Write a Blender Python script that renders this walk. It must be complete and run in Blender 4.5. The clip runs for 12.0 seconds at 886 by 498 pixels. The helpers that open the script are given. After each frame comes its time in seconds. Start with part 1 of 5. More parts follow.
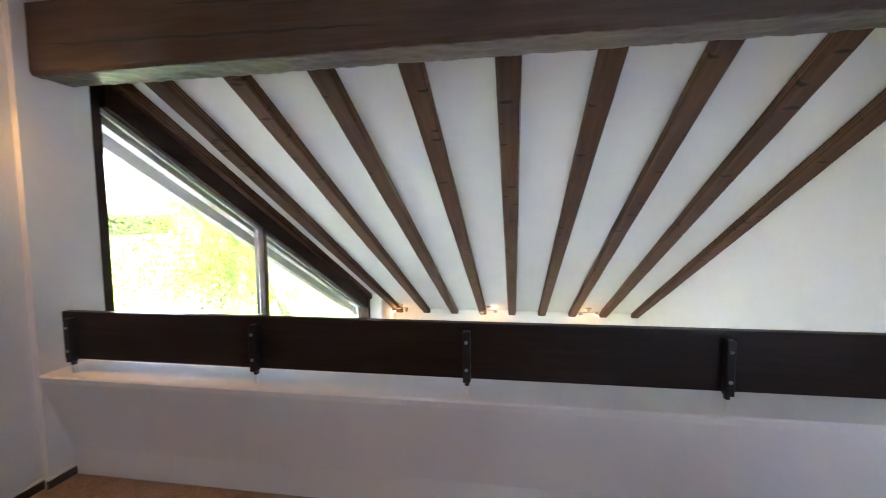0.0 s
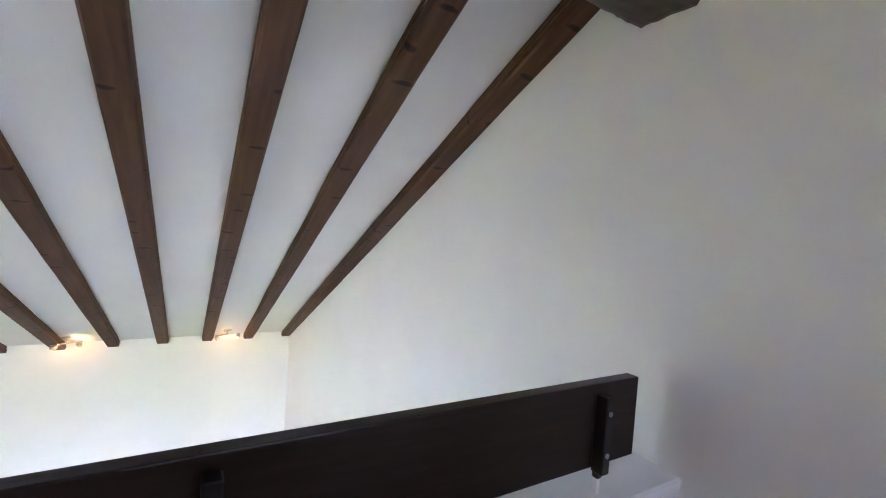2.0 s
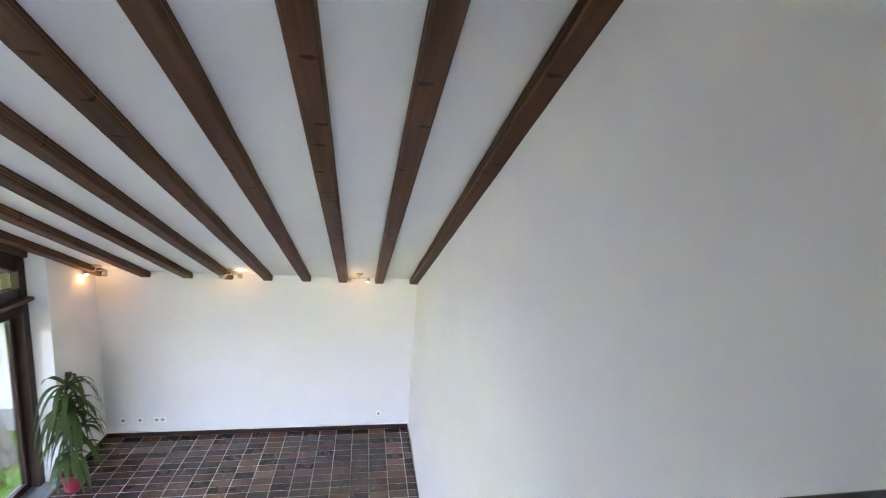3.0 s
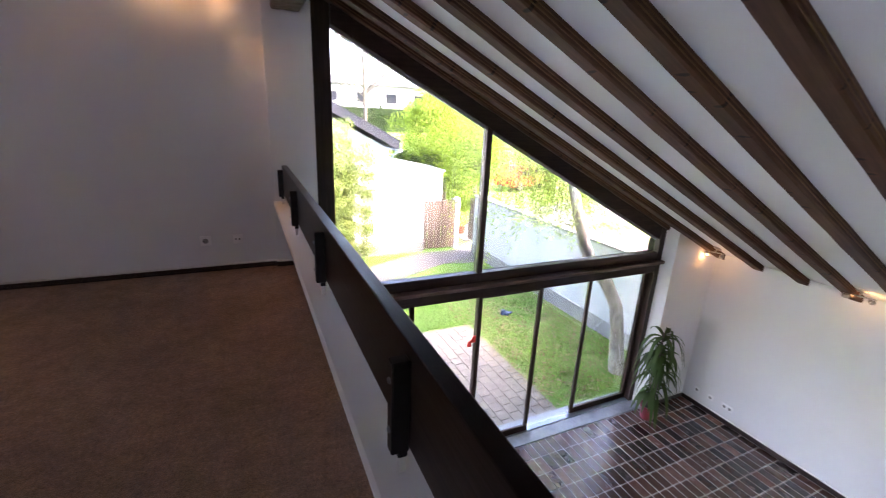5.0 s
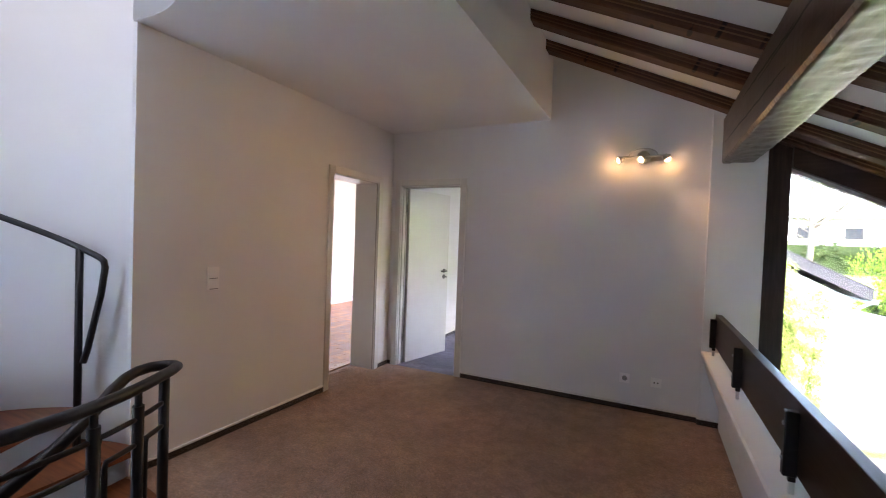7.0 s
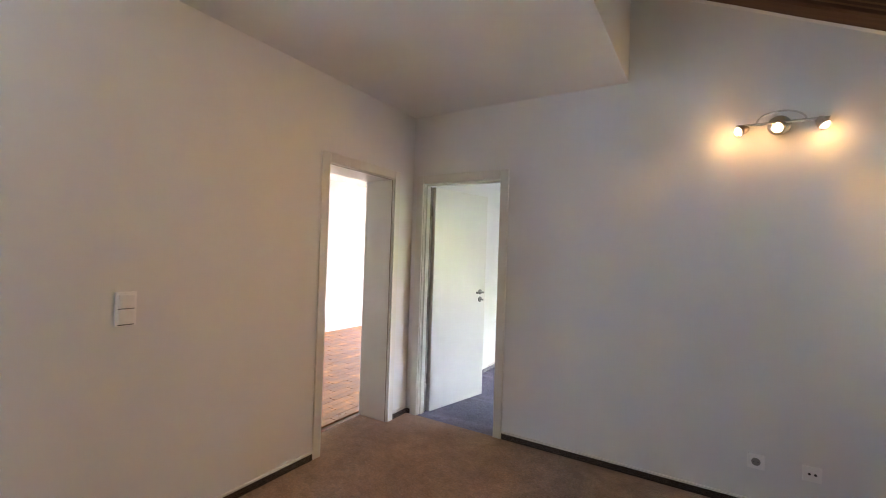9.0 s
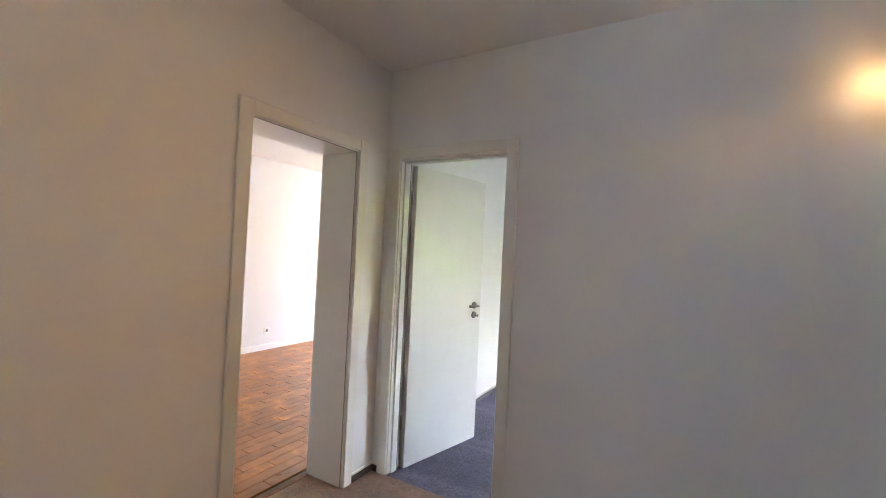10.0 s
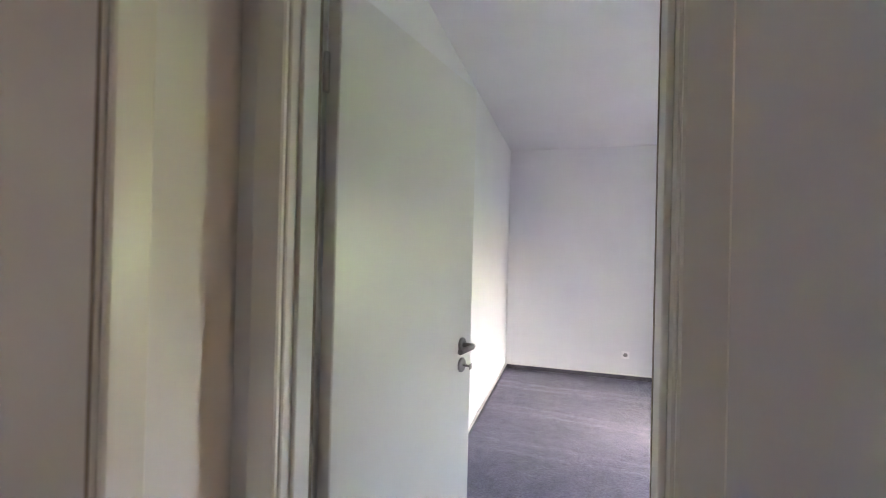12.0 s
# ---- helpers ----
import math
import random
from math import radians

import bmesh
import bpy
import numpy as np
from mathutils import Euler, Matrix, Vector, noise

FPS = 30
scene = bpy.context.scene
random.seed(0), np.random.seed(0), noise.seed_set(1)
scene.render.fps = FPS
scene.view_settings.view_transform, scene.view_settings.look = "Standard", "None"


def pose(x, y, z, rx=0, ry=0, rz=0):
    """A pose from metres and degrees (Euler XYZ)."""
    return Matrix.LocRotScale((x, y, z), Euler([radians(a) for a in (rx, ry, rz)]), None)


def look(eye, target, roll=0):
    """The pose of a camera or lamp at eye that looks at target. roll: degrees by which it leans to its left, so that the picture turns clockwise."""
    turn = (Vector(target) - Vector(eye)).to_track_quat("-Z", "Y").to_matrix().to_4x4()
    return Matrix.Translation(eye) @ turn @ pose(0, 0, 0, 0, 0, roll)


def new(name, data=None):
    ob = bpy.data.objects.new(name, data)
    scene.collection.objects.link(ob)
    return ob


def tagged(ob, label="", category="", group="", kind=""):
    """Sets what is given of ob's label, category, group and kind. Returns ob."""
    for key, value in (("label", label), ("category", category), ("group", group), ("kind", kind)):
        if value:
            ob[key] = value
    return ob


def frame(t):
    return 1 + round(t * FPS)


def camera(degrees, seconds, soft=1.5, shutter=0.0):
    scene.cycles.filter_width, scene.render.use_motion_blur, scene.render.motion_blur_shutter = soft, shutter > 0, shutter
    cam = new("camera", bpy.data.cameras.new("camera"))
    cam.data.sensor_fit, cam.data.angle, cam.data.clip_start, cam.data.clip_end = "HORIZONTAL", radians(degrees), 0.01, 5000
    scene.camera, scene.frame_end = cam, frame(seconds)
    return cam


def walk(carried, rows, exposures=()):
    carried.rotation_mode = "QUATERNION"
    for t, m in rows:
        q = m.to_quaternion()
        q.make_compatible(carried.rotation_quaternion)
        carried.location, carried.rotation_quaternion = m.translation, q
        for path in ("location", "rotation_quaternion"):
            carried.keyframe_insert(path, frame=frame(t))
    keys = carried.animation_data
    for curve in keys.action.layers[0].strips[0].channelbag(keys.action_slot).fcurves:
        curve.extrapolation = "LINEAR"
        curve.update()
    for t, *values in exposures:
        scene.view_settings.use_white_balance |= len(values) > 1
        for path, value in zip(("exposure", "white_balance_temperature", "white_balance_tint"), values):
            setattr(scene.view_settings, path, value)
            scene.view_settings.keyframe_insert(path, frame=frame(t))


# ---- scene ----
cam = camera(92.4, 12.0, 1.0, 0.12)
PATH = [
    (0, (-1.483, 1.745, 1.377), (0.484, 2.073, 1.226), -0.7),
    (0.5, (-1.249, 1.779, 1.364), (0.722, 1.479, 1.216), -0.9),
    (1, (-0.976, 1.564, 1.343), (0.888, 0.848, 1.225), -0.1),
    (1.5, (-0.731, 1.286, 1.342), (1.011, 0.309, 1.244), 1.8),
    (2, (-0.478, 0.958, 1.319), (1.242, -0.06, 1.244), 4.0),
    (2.5, (-0.2, 0.601, 1.274), (1.655, -0.131, 1.117), 5.9),
    (2.7, (-0.098, 0.535, 1.263), (1.792, -0.075, 1.031), 5.3),
    (4.3, (0.118, 0.148, 1.281), (1.618, 1.284, 0.606), 1.8),
    (4.5, (0.124, 0.159, 1.318), (1.458, 1.483, 0.635), 1.8),
    (5, (0.054, 0.196, 1.354), (0.865, 1.927, 0.766), 2.7),
    (5.5, (-0.033, 0.208, 1.36), (0.180, 2.148, 0.911), 3.0),
    (6, (-0.083, 0.196, 1.376), (-0.378, 2.143, 1.028), 2.3),
    (6.5, (-0.129, 0.161, 1.405), (-0.76, 2.05, 1.219), 2.1),
    (7, (-0.15, 0.121, 1.428), (-1.03, 1.917, 1.38), 2.1),
    (7.2, (-0.137, 0.117, 1.442), (-1.112, 1.861, 1.417), 2.2),
    (9, (-0.591, 1.118, 1.402), (-1.637, 2.822, 1.42), 1.9),
    (9.5, (-0.809, 1.545, 1.387), (-1.844, 3.256, 1.414), 2.1),
    (10, (-1.049, 1.969, 1.402), (-2.06, 3.695, 1.429), 2.8),
    (10.5, (-1.303, 2.37, 1.403), (-2.33, 4.087, 1.418), 2.9),
    (11, (-1.593, 2.713, 1.365), (-2.645, 4.414, 1.387), 2.6),
    (11.5, (-1.871, 3.042, 1.364), (-2.888, 4.764, 1.393), 2.3),
    (12, (-2.106, 3.408, 1.364), (-2.67, 5.326, 1.374), 1.4),
]
EXPOSURES = [(0.0, 6.68, 6600, 20), (1.0, 6.62, 6500, 22), (2.7, 6.40, 6500, 24), (4.3, 5.28, 6500, 28), (5.0, 5.75, 6500, 30), (5.6, 6.06, 6500, 25), (6.4, 6.28, 6500, 20), (7.2, 6.40, 6500, 20), (9.0, 6.76, 6600, 13), (10.0, 6.66, 6500, 12), (10.5, 6.54, 6500, 12), (11.5, 6.34, 6400, 14), (12.0, 6.12, 6400, 14)]
walk(cam, [(t, look(eye, target, roll)) for t, eye, target, roll in PATH], EXPOSURES)
SKY, SUN = 0.148, 0.21
LAMP_W, BEAM_W, FAR_W, BED_W, PARQ_W, WELL_W, LIVING_W, STAIR_W = 0.009, 0.32, 0.016, 0.115, 0.68, 0.32, 0.40, 0.048

# ---- world and light ----
world = bpy.data.worlds.new("sky")
scene.world = world
world.use_nodes = True
wn = world.node_tree
sky = wn.nodes.new("ShaderNodeTexSky")
sky.sky_type, sky.sun_disc = "NISHITA", False
sky.sun_elevation, sky.sun_rotation = radians(42), radians(120)
sky.air_density, sky.dust_density = 1.0, 4.0
wn.nodes["Background"].inputs["Strength"].default_value = SKY
wn.links.new(sky.outputs["Color"], wn.nodes["Background"].inputs["Color"])

sun = new("sun", bpy.data.lights.new("sun", "SUN"))
sun.data.energy, sun.data.angle, sun.data.color = SUN, radians(12), (1.0, 0.95, 0.88)
sun.matrix_world = look((0, 0, 0), (-math.sin(radians(120)), -math.cos(radians(120)), -math.tan(radians(42))))


def window_light(name, at, to, sx, sy, watts, colour):
    """An area lamp that stands in for sky light by an opening out of view."""
    lamp = new(name, bpy.data.lights.new(name, "AREA"))
    lamp.data.shape, lamp.data.size, lamp.data.size_y = "RECTANGLE", sx, sy
    lamp.data.energy, lamp.data.color = watts, colour
    lamp.matrix_world = look(at, to)
    return lamp


def beam_light(name, at, aim, watts, colour=(1.0, 0.56, 0.20)):
    lamp = new(name, bpy.data.lights.new(name, "SPOT"))
    lamp.data.energy, lamp.data.color, lamp.data.spot_size, lamp.data.spot_blend = watts, colour, radians(95), 1.0
    lamp.data.shadow_soft_size = 0.02
    lamp.matrix_world = look(at, Vector(at) + Vector(aim))
    return lamp


def bulb_light(name, at, watts, colour=(1.0, 0.56, 0.20)):
    lamp = new(name, bpy.data.lights.new(name, "POINT"))
    lamp.data.energy, lamp.data.color, lamp.data.shadow_soft_size = watts, colour, 0.02
    lamp.location = at
    return lamp


# ---- plan, in metres; z = 0 is the carpet of the gallery ----
LAMP_WALL = 4.147
PIER = 4.112
GLASS = 4.262
SIDE = -0.40            # long blank wall
FAR = 6.29              # low wall of the living room
LEFT = -2.778
LOW = -2.85             # living room floor
GROUND = -2.97
CEIL = 2.576
STEP_X = -1.045         # where the flat ceiling ends
SLOPE = 0.483
GABLE_SLOPE = 0.491
RAFTER_H = 0.085
WELL = (-2.645, 0.565)    # stairwell centre
WELL_R = 0.935


def under(x):
    """Underside of the rafters."""
    return 2.600 - SLOPE * x


def lining(x):
    """Underside of the white roof lining."""
    return under(x) + RAFTER_H


# ---- mesh helpers ----
def box(bm, x0, x1, y0, y1, z0, z1, m=None):
    vs = [bm.verts.new((x, y, z)) for z in (z0, z1) for y in (y0, y1) for x in (x0, x1)]
    if m is not None:
        for v in vs:
            v.co = m @ v.co
    for f in ((0, 2, 3, 1), (4, 5, 7, 6), (0, 1, 5, 4), (2, 6, 7, 3), (0, 4, 6, 2), (1, 3, 7, 5)):
        bm.faces.new([vs[i] for i in f])
    return vs


def soft_box(bm, x0, x1, y0, y1, z0, z1, r=0.004, m=None, seg=1):
    """A box with rounded edges."""
    b = bmesh.new()
    box(b, x0, x1, y0, y1, z0, z1)
    bmesh.ops.bevel(b, geom=b.edges[:], offset=r, segments=seg, affect="EDGES", profile=0.6)
    weld(bm, b, m)


def weld(bm, b, m=None):
    """Pours bmesh b into bm."""
    idx = {}
    for v in b.verts:
        idx[v] = bm.verts.new(m @ v.co if m is not None else v.co)
    for f in b.faces:
        g = bm.faces.new([idx[v] for v in f.verts])
        g.smooth = f.smooth
    b.free()


def prism(bm, poly, axis, a, b):
    """Extrudes a polygon along an axis. axis y: poly is (x, z); x: (y, z); z: (x, y)."""
    def at(p, d):
        return {"y": (p[0], d, p[1]), "x": (d, p[0], p[1]), "z": (p[0], p[1], d)}[axis]
    lo = [bm.verts.new(at(p, a)) for p in poly]
    hi = [bm.verts.new(at(p, b)) for p in poly]
    n = len(poly)
    caps = [bm.faces.new(lo), bm.faces.new(hi[::-1])]
    for i in range(n):
        bm.faces.new((lo[i], hi[i], hi[(i + 1) % n], lo[(i + 1) % n]))
    bm.normal_update()
    bmesh.ops.triangulate(bm, faces=caps)
    bmesh.ops.recalc_face_normals(bm, faces=bm.faces[:])


def tube(bm, points, r, n=10, closed_ends=True, taper=None):
    """A round bar along points."""
    pts = [Vector(p) for p in points]
    rings, side = [], None
    for i, p in enumerate(pts):
        d = (pts[min(i + 1, len(pts) - 1)] - pts[max(i - 1, 0)]).normalized()
        if side is None:
            side = d.orthogonal().normalized()
        side = (side - d * side.dot(d)).normalized()
        up = d.cross(side)
        rr = r if taper is None else r * taper[i]
        rings.append([bm.verts.new(p + (side * math.cos(a) + up * math.sin(a)) * rr) for a in (2 * math.pi * k / n for k in range(n))])
    for a, b in zip(rings, rings[1:]):
        for k in range(n):
            f = bm.faces.new((a[k], a[(k + 1) % n], b[(k + 1) % n], b[k]))
            f.smooth = True
    if closed_ends:
        bm.faces.new(rings[0][::-1])
        bm.faces.new(rings[-1])


def lathe(bm, profile, at, n=24, m=None):
    """Turns (radius, height) pairs round z."""
    rings = []
    for r, z in profile:
        rings.append([bm.verts.new((at[0] + r * math.cos(2 * math.pi * k / n), at[1] + r * math.sin(2 * math.pi * k / n), at[2] + z)) for k in range(n)])
    for a, b in zip(rings, rings[1:]):
        for k in range(n):
            f = bm.faces.new((a[k], a[(k + 1) % n], b[(k + 1) % n], b[k]))
            f.smooth = True
    bm.faces.new(rings[0][::-1])
    bm.faces.new(rings[-1])
    if m is not None:
        for ring in rings:
            for v in ring:
                v.co = m @ v.co


def mesh_from(name, bm, material):
    me = bpy.data.meshes.new(name)
    bm.normal_update()
    bm.to_mesh(me)
    bm.free()
    me.materials.append(material)
    return me


def part(name, bm, material, parent=None, label=""):
    ob = new(name, mesh_from(name, bm, material))
    if parent is not None:
        ob.parent = parent
    if label:
        ob["label"] = label
    return ob


def thing(name, label, category, group="", at=(0, 0, 0)):
    ob = new(name)
    ob.location = at
    ob.empty_display_size = 0.1
    return tagged(ob, label, category, group)


def shell(name, bm, material, label):
    return tagged(part(name, bm, material), label, name.split("_")[0], kind="structure")


# ---- materials ----
def material(name, rough=0.6, metal=0.0, spec=0.5):
    m = bpy.data.materials.new(name)
    m.use_nodes = True
    b = m.node_tree.nodes["Principled BSDF"]
    b.inputs["Roughness"].default_value = rough
    b.inputs["Metallic"].default_value = metal
    b.inputs["Specular IOR Level"].default_value = spec
    return m, m.node_tree, b


def node(nt, kind, **values):
    n = nt.nodes.new(kind)
    for key, v in values.items():
        n.inputs[key.replace("_", " ")].default_value = v
    return n


def ramp(nt, fac, stops):
    r = nt.nodes.new("ShaderNodeValToRGB")
    while len(r.color_ramp.elements) < len(stops):
        r.color_ramp.elements.new(0.5)
    for e, (p, c) in zip(r.color_ramp.elements, stops):
        e.position, e.color = p, (*c, 1)
    nt.links.new(fac, r.inputs["Fac"])
    return r.outputs["Color"]


def mixed(nt, fac, a, b, blend="MIX"):
    m = nt.nodes.new("ShaderNodeMix")
    m.data_type, m.blend_type = "RGBA", blend
    for key, v in ((0, fac), (6, a), (7, b)):
        if isinstance(v, (int, float)):
            m.inputs[key].default_value = v
        elif isinstance(v, tuple):
            m.inputs[key].default_value = (*v, 1)
        else:
            nt.links.new(v, m.inputs[key])
    return m.outputs[2]


def coords(nt, scale=(1, 1, 1), world_space=False, tilt=0.0):
    """Places to read a pattern at; tilt turns them about y, so that x runs down the roof."""
    mp = nt.nodes.new("ShaderNodeMapping")
    mp.inputs["Scale"].default_value = scale
    if tilt:
        turn = nt.nodes.new("ShaderNodeMapping")
        turn.inputs["Rotation"].default_value = (0, tilt, 0)
        g = nt.nodes.new("ShaderNodeNewGeometry")
        nt.links.new(g.outputs["Position"], turn.inputs["Vector"])
        nt.links.new(turn.outputs["Vector"], mp.inputs["Vector"])
        return mp.outputs["Vector"]
    if world_space:
        g = nt.nodes.new("ShaderNodeNewGeometry")
        nt.links.new(g.outputs["Position"], mp.inputs["Vector"])
    else:
        t = nt.nodes.new("ShaderNodeTexCoord")
        nt.links.new(t.outputs["Object"], mp.inputs["Vector"])
    return mp.outputs["Vector"]


def noise_of(nt, vec, scale, detail=4.0, rough=0.6):
    n = node(nt, "ShaderNodeTexNoise", Scale=scale, Detail=detail, Roughness=rough)
    nt.links.new(vec, n.inputs["Vector"])
    return n.outputs["Fac"]


def bumped(nt, bsdf, height, strength, distance):
    b = node(nt, "ShaderNodeBump", Strength=strength, Distance=distance)
    nt.links.new(height, b.inputs["Height"])
    nt.links.new(b.outputs["Normal"], bsdf.inputs["Normal"])


def plain(name, dark, light, scale=6.0, rough=0.6, bump=0.2, fine=120.0, depth=0.002, metal=0.0, spec=0.5, jitter=0.0, stretch=(1, 1, 1)):
    """Two tones in soft patches, with a fine relief; jitter varies piece by piece."""
    m, nt, b = material(name, rough, metal, spec)
    vec = coords(nt, stretch, True)
    col = ramp(nt, noise_of(nt, vec, scale), [(0.3, dark), (0.7, light)])
    if jitter:
        info = nt.nodes.new("ShaderNodeObjectInfo")
        tone = ramp(nt, info.outputs["Random"], [(0.0, (1 - jitter,) * 3), (1.0, (1 + jitter,) * 3)])
        col = mixed(nt, 1.0, col, tone, "MULTIPLY")
    nt.links.new(col, b.inputs["Base Color"])
    if bump:
        bumped(nt, b, noise_of(nt, vec, fine, 3.0), bump, depth)
    return m


def timber(name, dark, mid, light, along="x", rough=0.5, knots=True, bump=0.5, jitter=0.12, tilt=0.0, fine=38.0):
    """Stained wood with grain along an axis, knots and wear."""
    m, nt, b = material(name, rough, 0.0, 0.3)
    stretch = {"x": (0.08, 1, 1), "y": (1, 0.08, 1), "z": (1, 1, 0.08)}[along]
    vec = coords(nt, stretch, True, tilt)
    grain = noise_of(nt, vec, fine, 5.0, 0.6)
    col = ramp(nt, grain, [(0.28, dark), (0.5, mid), (0.78, light)])
    patch = noise_of(nt, coords(nt, tuple(0.35 if s < 1 else 1 for s in stretch), True, tilt), 4.5)
    col = mixed(nt, 0.55, col, ramp(nt, patch, [(0.3, (0.62, 0.62, 0.62)), (0.72, (1.25, 1.2, 1.15))]), "MULTIPLY")
    if knots:
        v = node(nt, "ShaderNodeTexVoronoi", Scale=1.0, Randomness=1.0)
        v.voronoi_dimensions = "2D"
        flat = tuple(6.6 if s < 1 else 2.3 for s in stretch)
        warp = node(nt, "ShaderNodeTexNoise", Scale=16.0, Detail=3.0)
        nt.links.new(coords(nt, (1, 1, 0.0), True, tilt), warp.inputs["Vector"])
        nt.links.new(mixed(nt, 0.16, coords(nt, (flat[0], flat[1], 0.0), True, tilt), warp.outputs["Color"], "ADD"), v.inputs["Vector"])
        spot = ramp(nt, v.outputs["Distance"], [(0.035, (0.05, 0.035, 0.03)), (0.08, (0.28, 0.21, 0.17)), (0.115, (1.2, 1.1, 0.98)), (0.25, (1, 1, 1))])
        col = mixed(nt, 0.8, col, spot, "MULTIPLY")
    info = nt.nodes.new("ShaderNodeObjectInfo")
    col = mixed(nt, 1.0, col, ramp(nt, info.outputs["Random"], [(0, (1 - jitter,) * 3), (1, (1 + jitter,) * 3)]), "MULTIPLY")
    nt.links.new(col, b.inputs["Base Color"])
    bumped(nt, b, grain, bump, 0.004)
    return m


def leafy(name, dark, light, rough=0.55):
    m, nt, b = material(name, rough, 0.0, 0.3)
    geo = nt.nodes.new("ShaderNodeNewGeometry")
    col = ramp(nt, geo.outputs["Random Per Island"], [(0.0, dark), (1.0, light)])
    nt.links.new(col, b.inputs["Base Color"])
    t = nt.nodes.new("ShaderNodeBsdfTranslucent")
    nt.links.new(col, t.inputs["Color"])
    mx = nt.nodes.new("ShaderNodeMixShader")
    mx.inputs[0].default_value = 0.5
    nt.links.new(b.outputs[0], mx.inputs[1])
    nt.links.new(t.outputs[0], mx.inputs[2])
    nt.links.new(mx.outputs[0], nt.nodes["Material Output"].inputs["Surface"])
    return m


def glowing(name, colour, strength):
    m, nt, b = material(name, 0.4)
    b.inputs["Base Color"].default_value = (*colour, 1)
    b.inputs["Emission Color"].default_value = (*colour, 1)
    b.inputs["Emission Strength"].default_value = strength
    return m


WALL = plain("wall_paint", (0.79, 0.785, 0.775), (0.83, 0.825, 0.815), 1.3, 0.75, 0.12, 160.0, 0.0012, spec=0.3)
CEILING = plain("ceiling_paint", (0.83, 0.825, 0.815), (0.87, 0.87, 0.86), 1.1, 0.8, 0.2, 140.0, 0.0015, spec=0.3)
TRIM = plain("door_lacquer", (0.76, 0.745, 0.70), (0.79, 0.775, 0.73), 2.0, 0.32, 0.04, 60.0, 0.001)
PLASTIC = plain("white_plastic", (0.90, 0.89, 0.87), (0.93, 0.92, 0.90), 8.0, 0.3, 0.0)
DARK_HOLE = plain("gap_and_hole_shade", (0.03, 0.03, 0.03), (0.05, 0.05, 0.05), 8.0, 0.5, 0.0)
SEAL_AND_SHADE = plain("brown_seal_and_shade", (0.28, 0.24, 0.19), (0.34, 0.295, 0.24), 8.0, 0.6, 0.0)
RAFTER = timber("rafter_wood", (0.070, 0.030, 0.015), (0.098, 0.044, 0.022), (0.138, 0.067, 0.035), "x", 0.6, True, 0.25, 0.12, -math.atan(SLOPE), 26.0)
# edge strips in a paler brown than the rafters
RAFTER_EDGE = timber("paler_rafter_edge", (0.135, 0.066, 0.030), (0.18, 0.092, 0.042), (0.235, 0.128, 0.060), "x", 0.6, False, 0.25, 0.1, -math.atan(SLOPE), 26.0)
BEAM = timber("beam_wood", (0.045, 0.025, 0.015), (0.08, 0.047, 0.030), (0.13, 0.085, 0.058), "y", 0.36, False, 0.45, 0.1, 0.0, 22.0)
BEAM.node_tree.nodes["Principled BSDF"].inputs["Specular IOR Level"].default_value = 0.7
BOARD = timber("board_stain", (0.010, 0.006, 0.005), (0.016, 0.009, 0.007), (0.028, 0.017, 0.013), "y", 0.38, False, 0.3)
FRAME_WOOD = timber("window_stain", (0.020, 0.010, 0.007), (0.035, 0.018, 0.012), (0.06, 0.034, 0.024), "x", 0.45, False, 0.35)
# window stain made paler, for the light that falls on the ledge
LIT_LEDGE_WOOD = timber("lit_ledge_stain", (0.085, 0.046, 0.034), (0.13, 0.074, 0.056), (0.20, 0.125, 0.098), "x", 0.4, False, 0.35)
POST_WOOD = timber("post_stain", (0.020, 0.010, 0.007), (0.035, 0.018, 0.012), (0.06, 0.034, 0.024), "z", 0.45, False, 0.35)
TREAD = timber("tread_wood", (0.11, 0.035, 0.014), (0.19, 0.065, 0.025), (0.28, 0.11, 0.045), "x", 0.3, False, 0.15)
GATE_WOOD = timber("gate_wood", (0.075, 0.05, 0.04), (0.13, 0.09, 0.07), (0.2, 0.145, 0.12), "z", 0.75, False, 0.6)
STEEL = plain("black_steel", (0.012, 0.012, 0.014), (0.02, 0.02, 0.022), 20.0, 0.42, 0.1, 200.0, 0.001, metal=0.3)
CHROME = plain("brushed_metal", (0.5, 0.49, 0.47), (0.62, 0.61, 0.59), 30.0, 0.28, 0.0, metal=1.0)
SATIN = plain("satin_steel", (0.24, 0.235, 0.225), (0.32, 0.31, 0.30), 30.0, 0.36, 0.0, metal=1.0)
SILL = plain("grey_marble", (0.24, 0.25, 0.265), (0.36, 0.37, 0.385), 9.0, 0.25, 0.05, 60.0, 0.001)
STUCCO = plain("white_stucco", (0.42, 0.425, 0.435), (0.52, 0.525, 0.535), 1.2, 0.85, 0.5, 90.0, 0.004, spec=0.2)
PLINTH = plain("grey_plinth", (0.18, 0.17, 0.16), (0.26, 0.25, 0.235), 3.0, 0.85, 0.4, 60.0, 0.004)
PAVER = plain("concrete_paver", (0.185, 0.15, 0.115), (0.265, 0.222, 0.175), 5.0, 0.85, 0.4, 90.0, 0.003, jitter=0.07)
JOINT = plain("sand_joint", (0.145, 0.118, 0.088), (0.205, 0.17, 0.13), 8.0, 0.95, 0.5, 80.0, 0.004)
ROOFING = plain("dark_slate", (0.016, 0.018, 0.024), (0.032, 0.035, 0.044), 9.0, 0.85, 0.5, 40.0, 0.006)
ZINC = plain("grey_zinc", (0.30, 0.35, 0.40), (0.4, 0.45, 0.5), 5.0, 0.4, 0.0, metal=0.7)
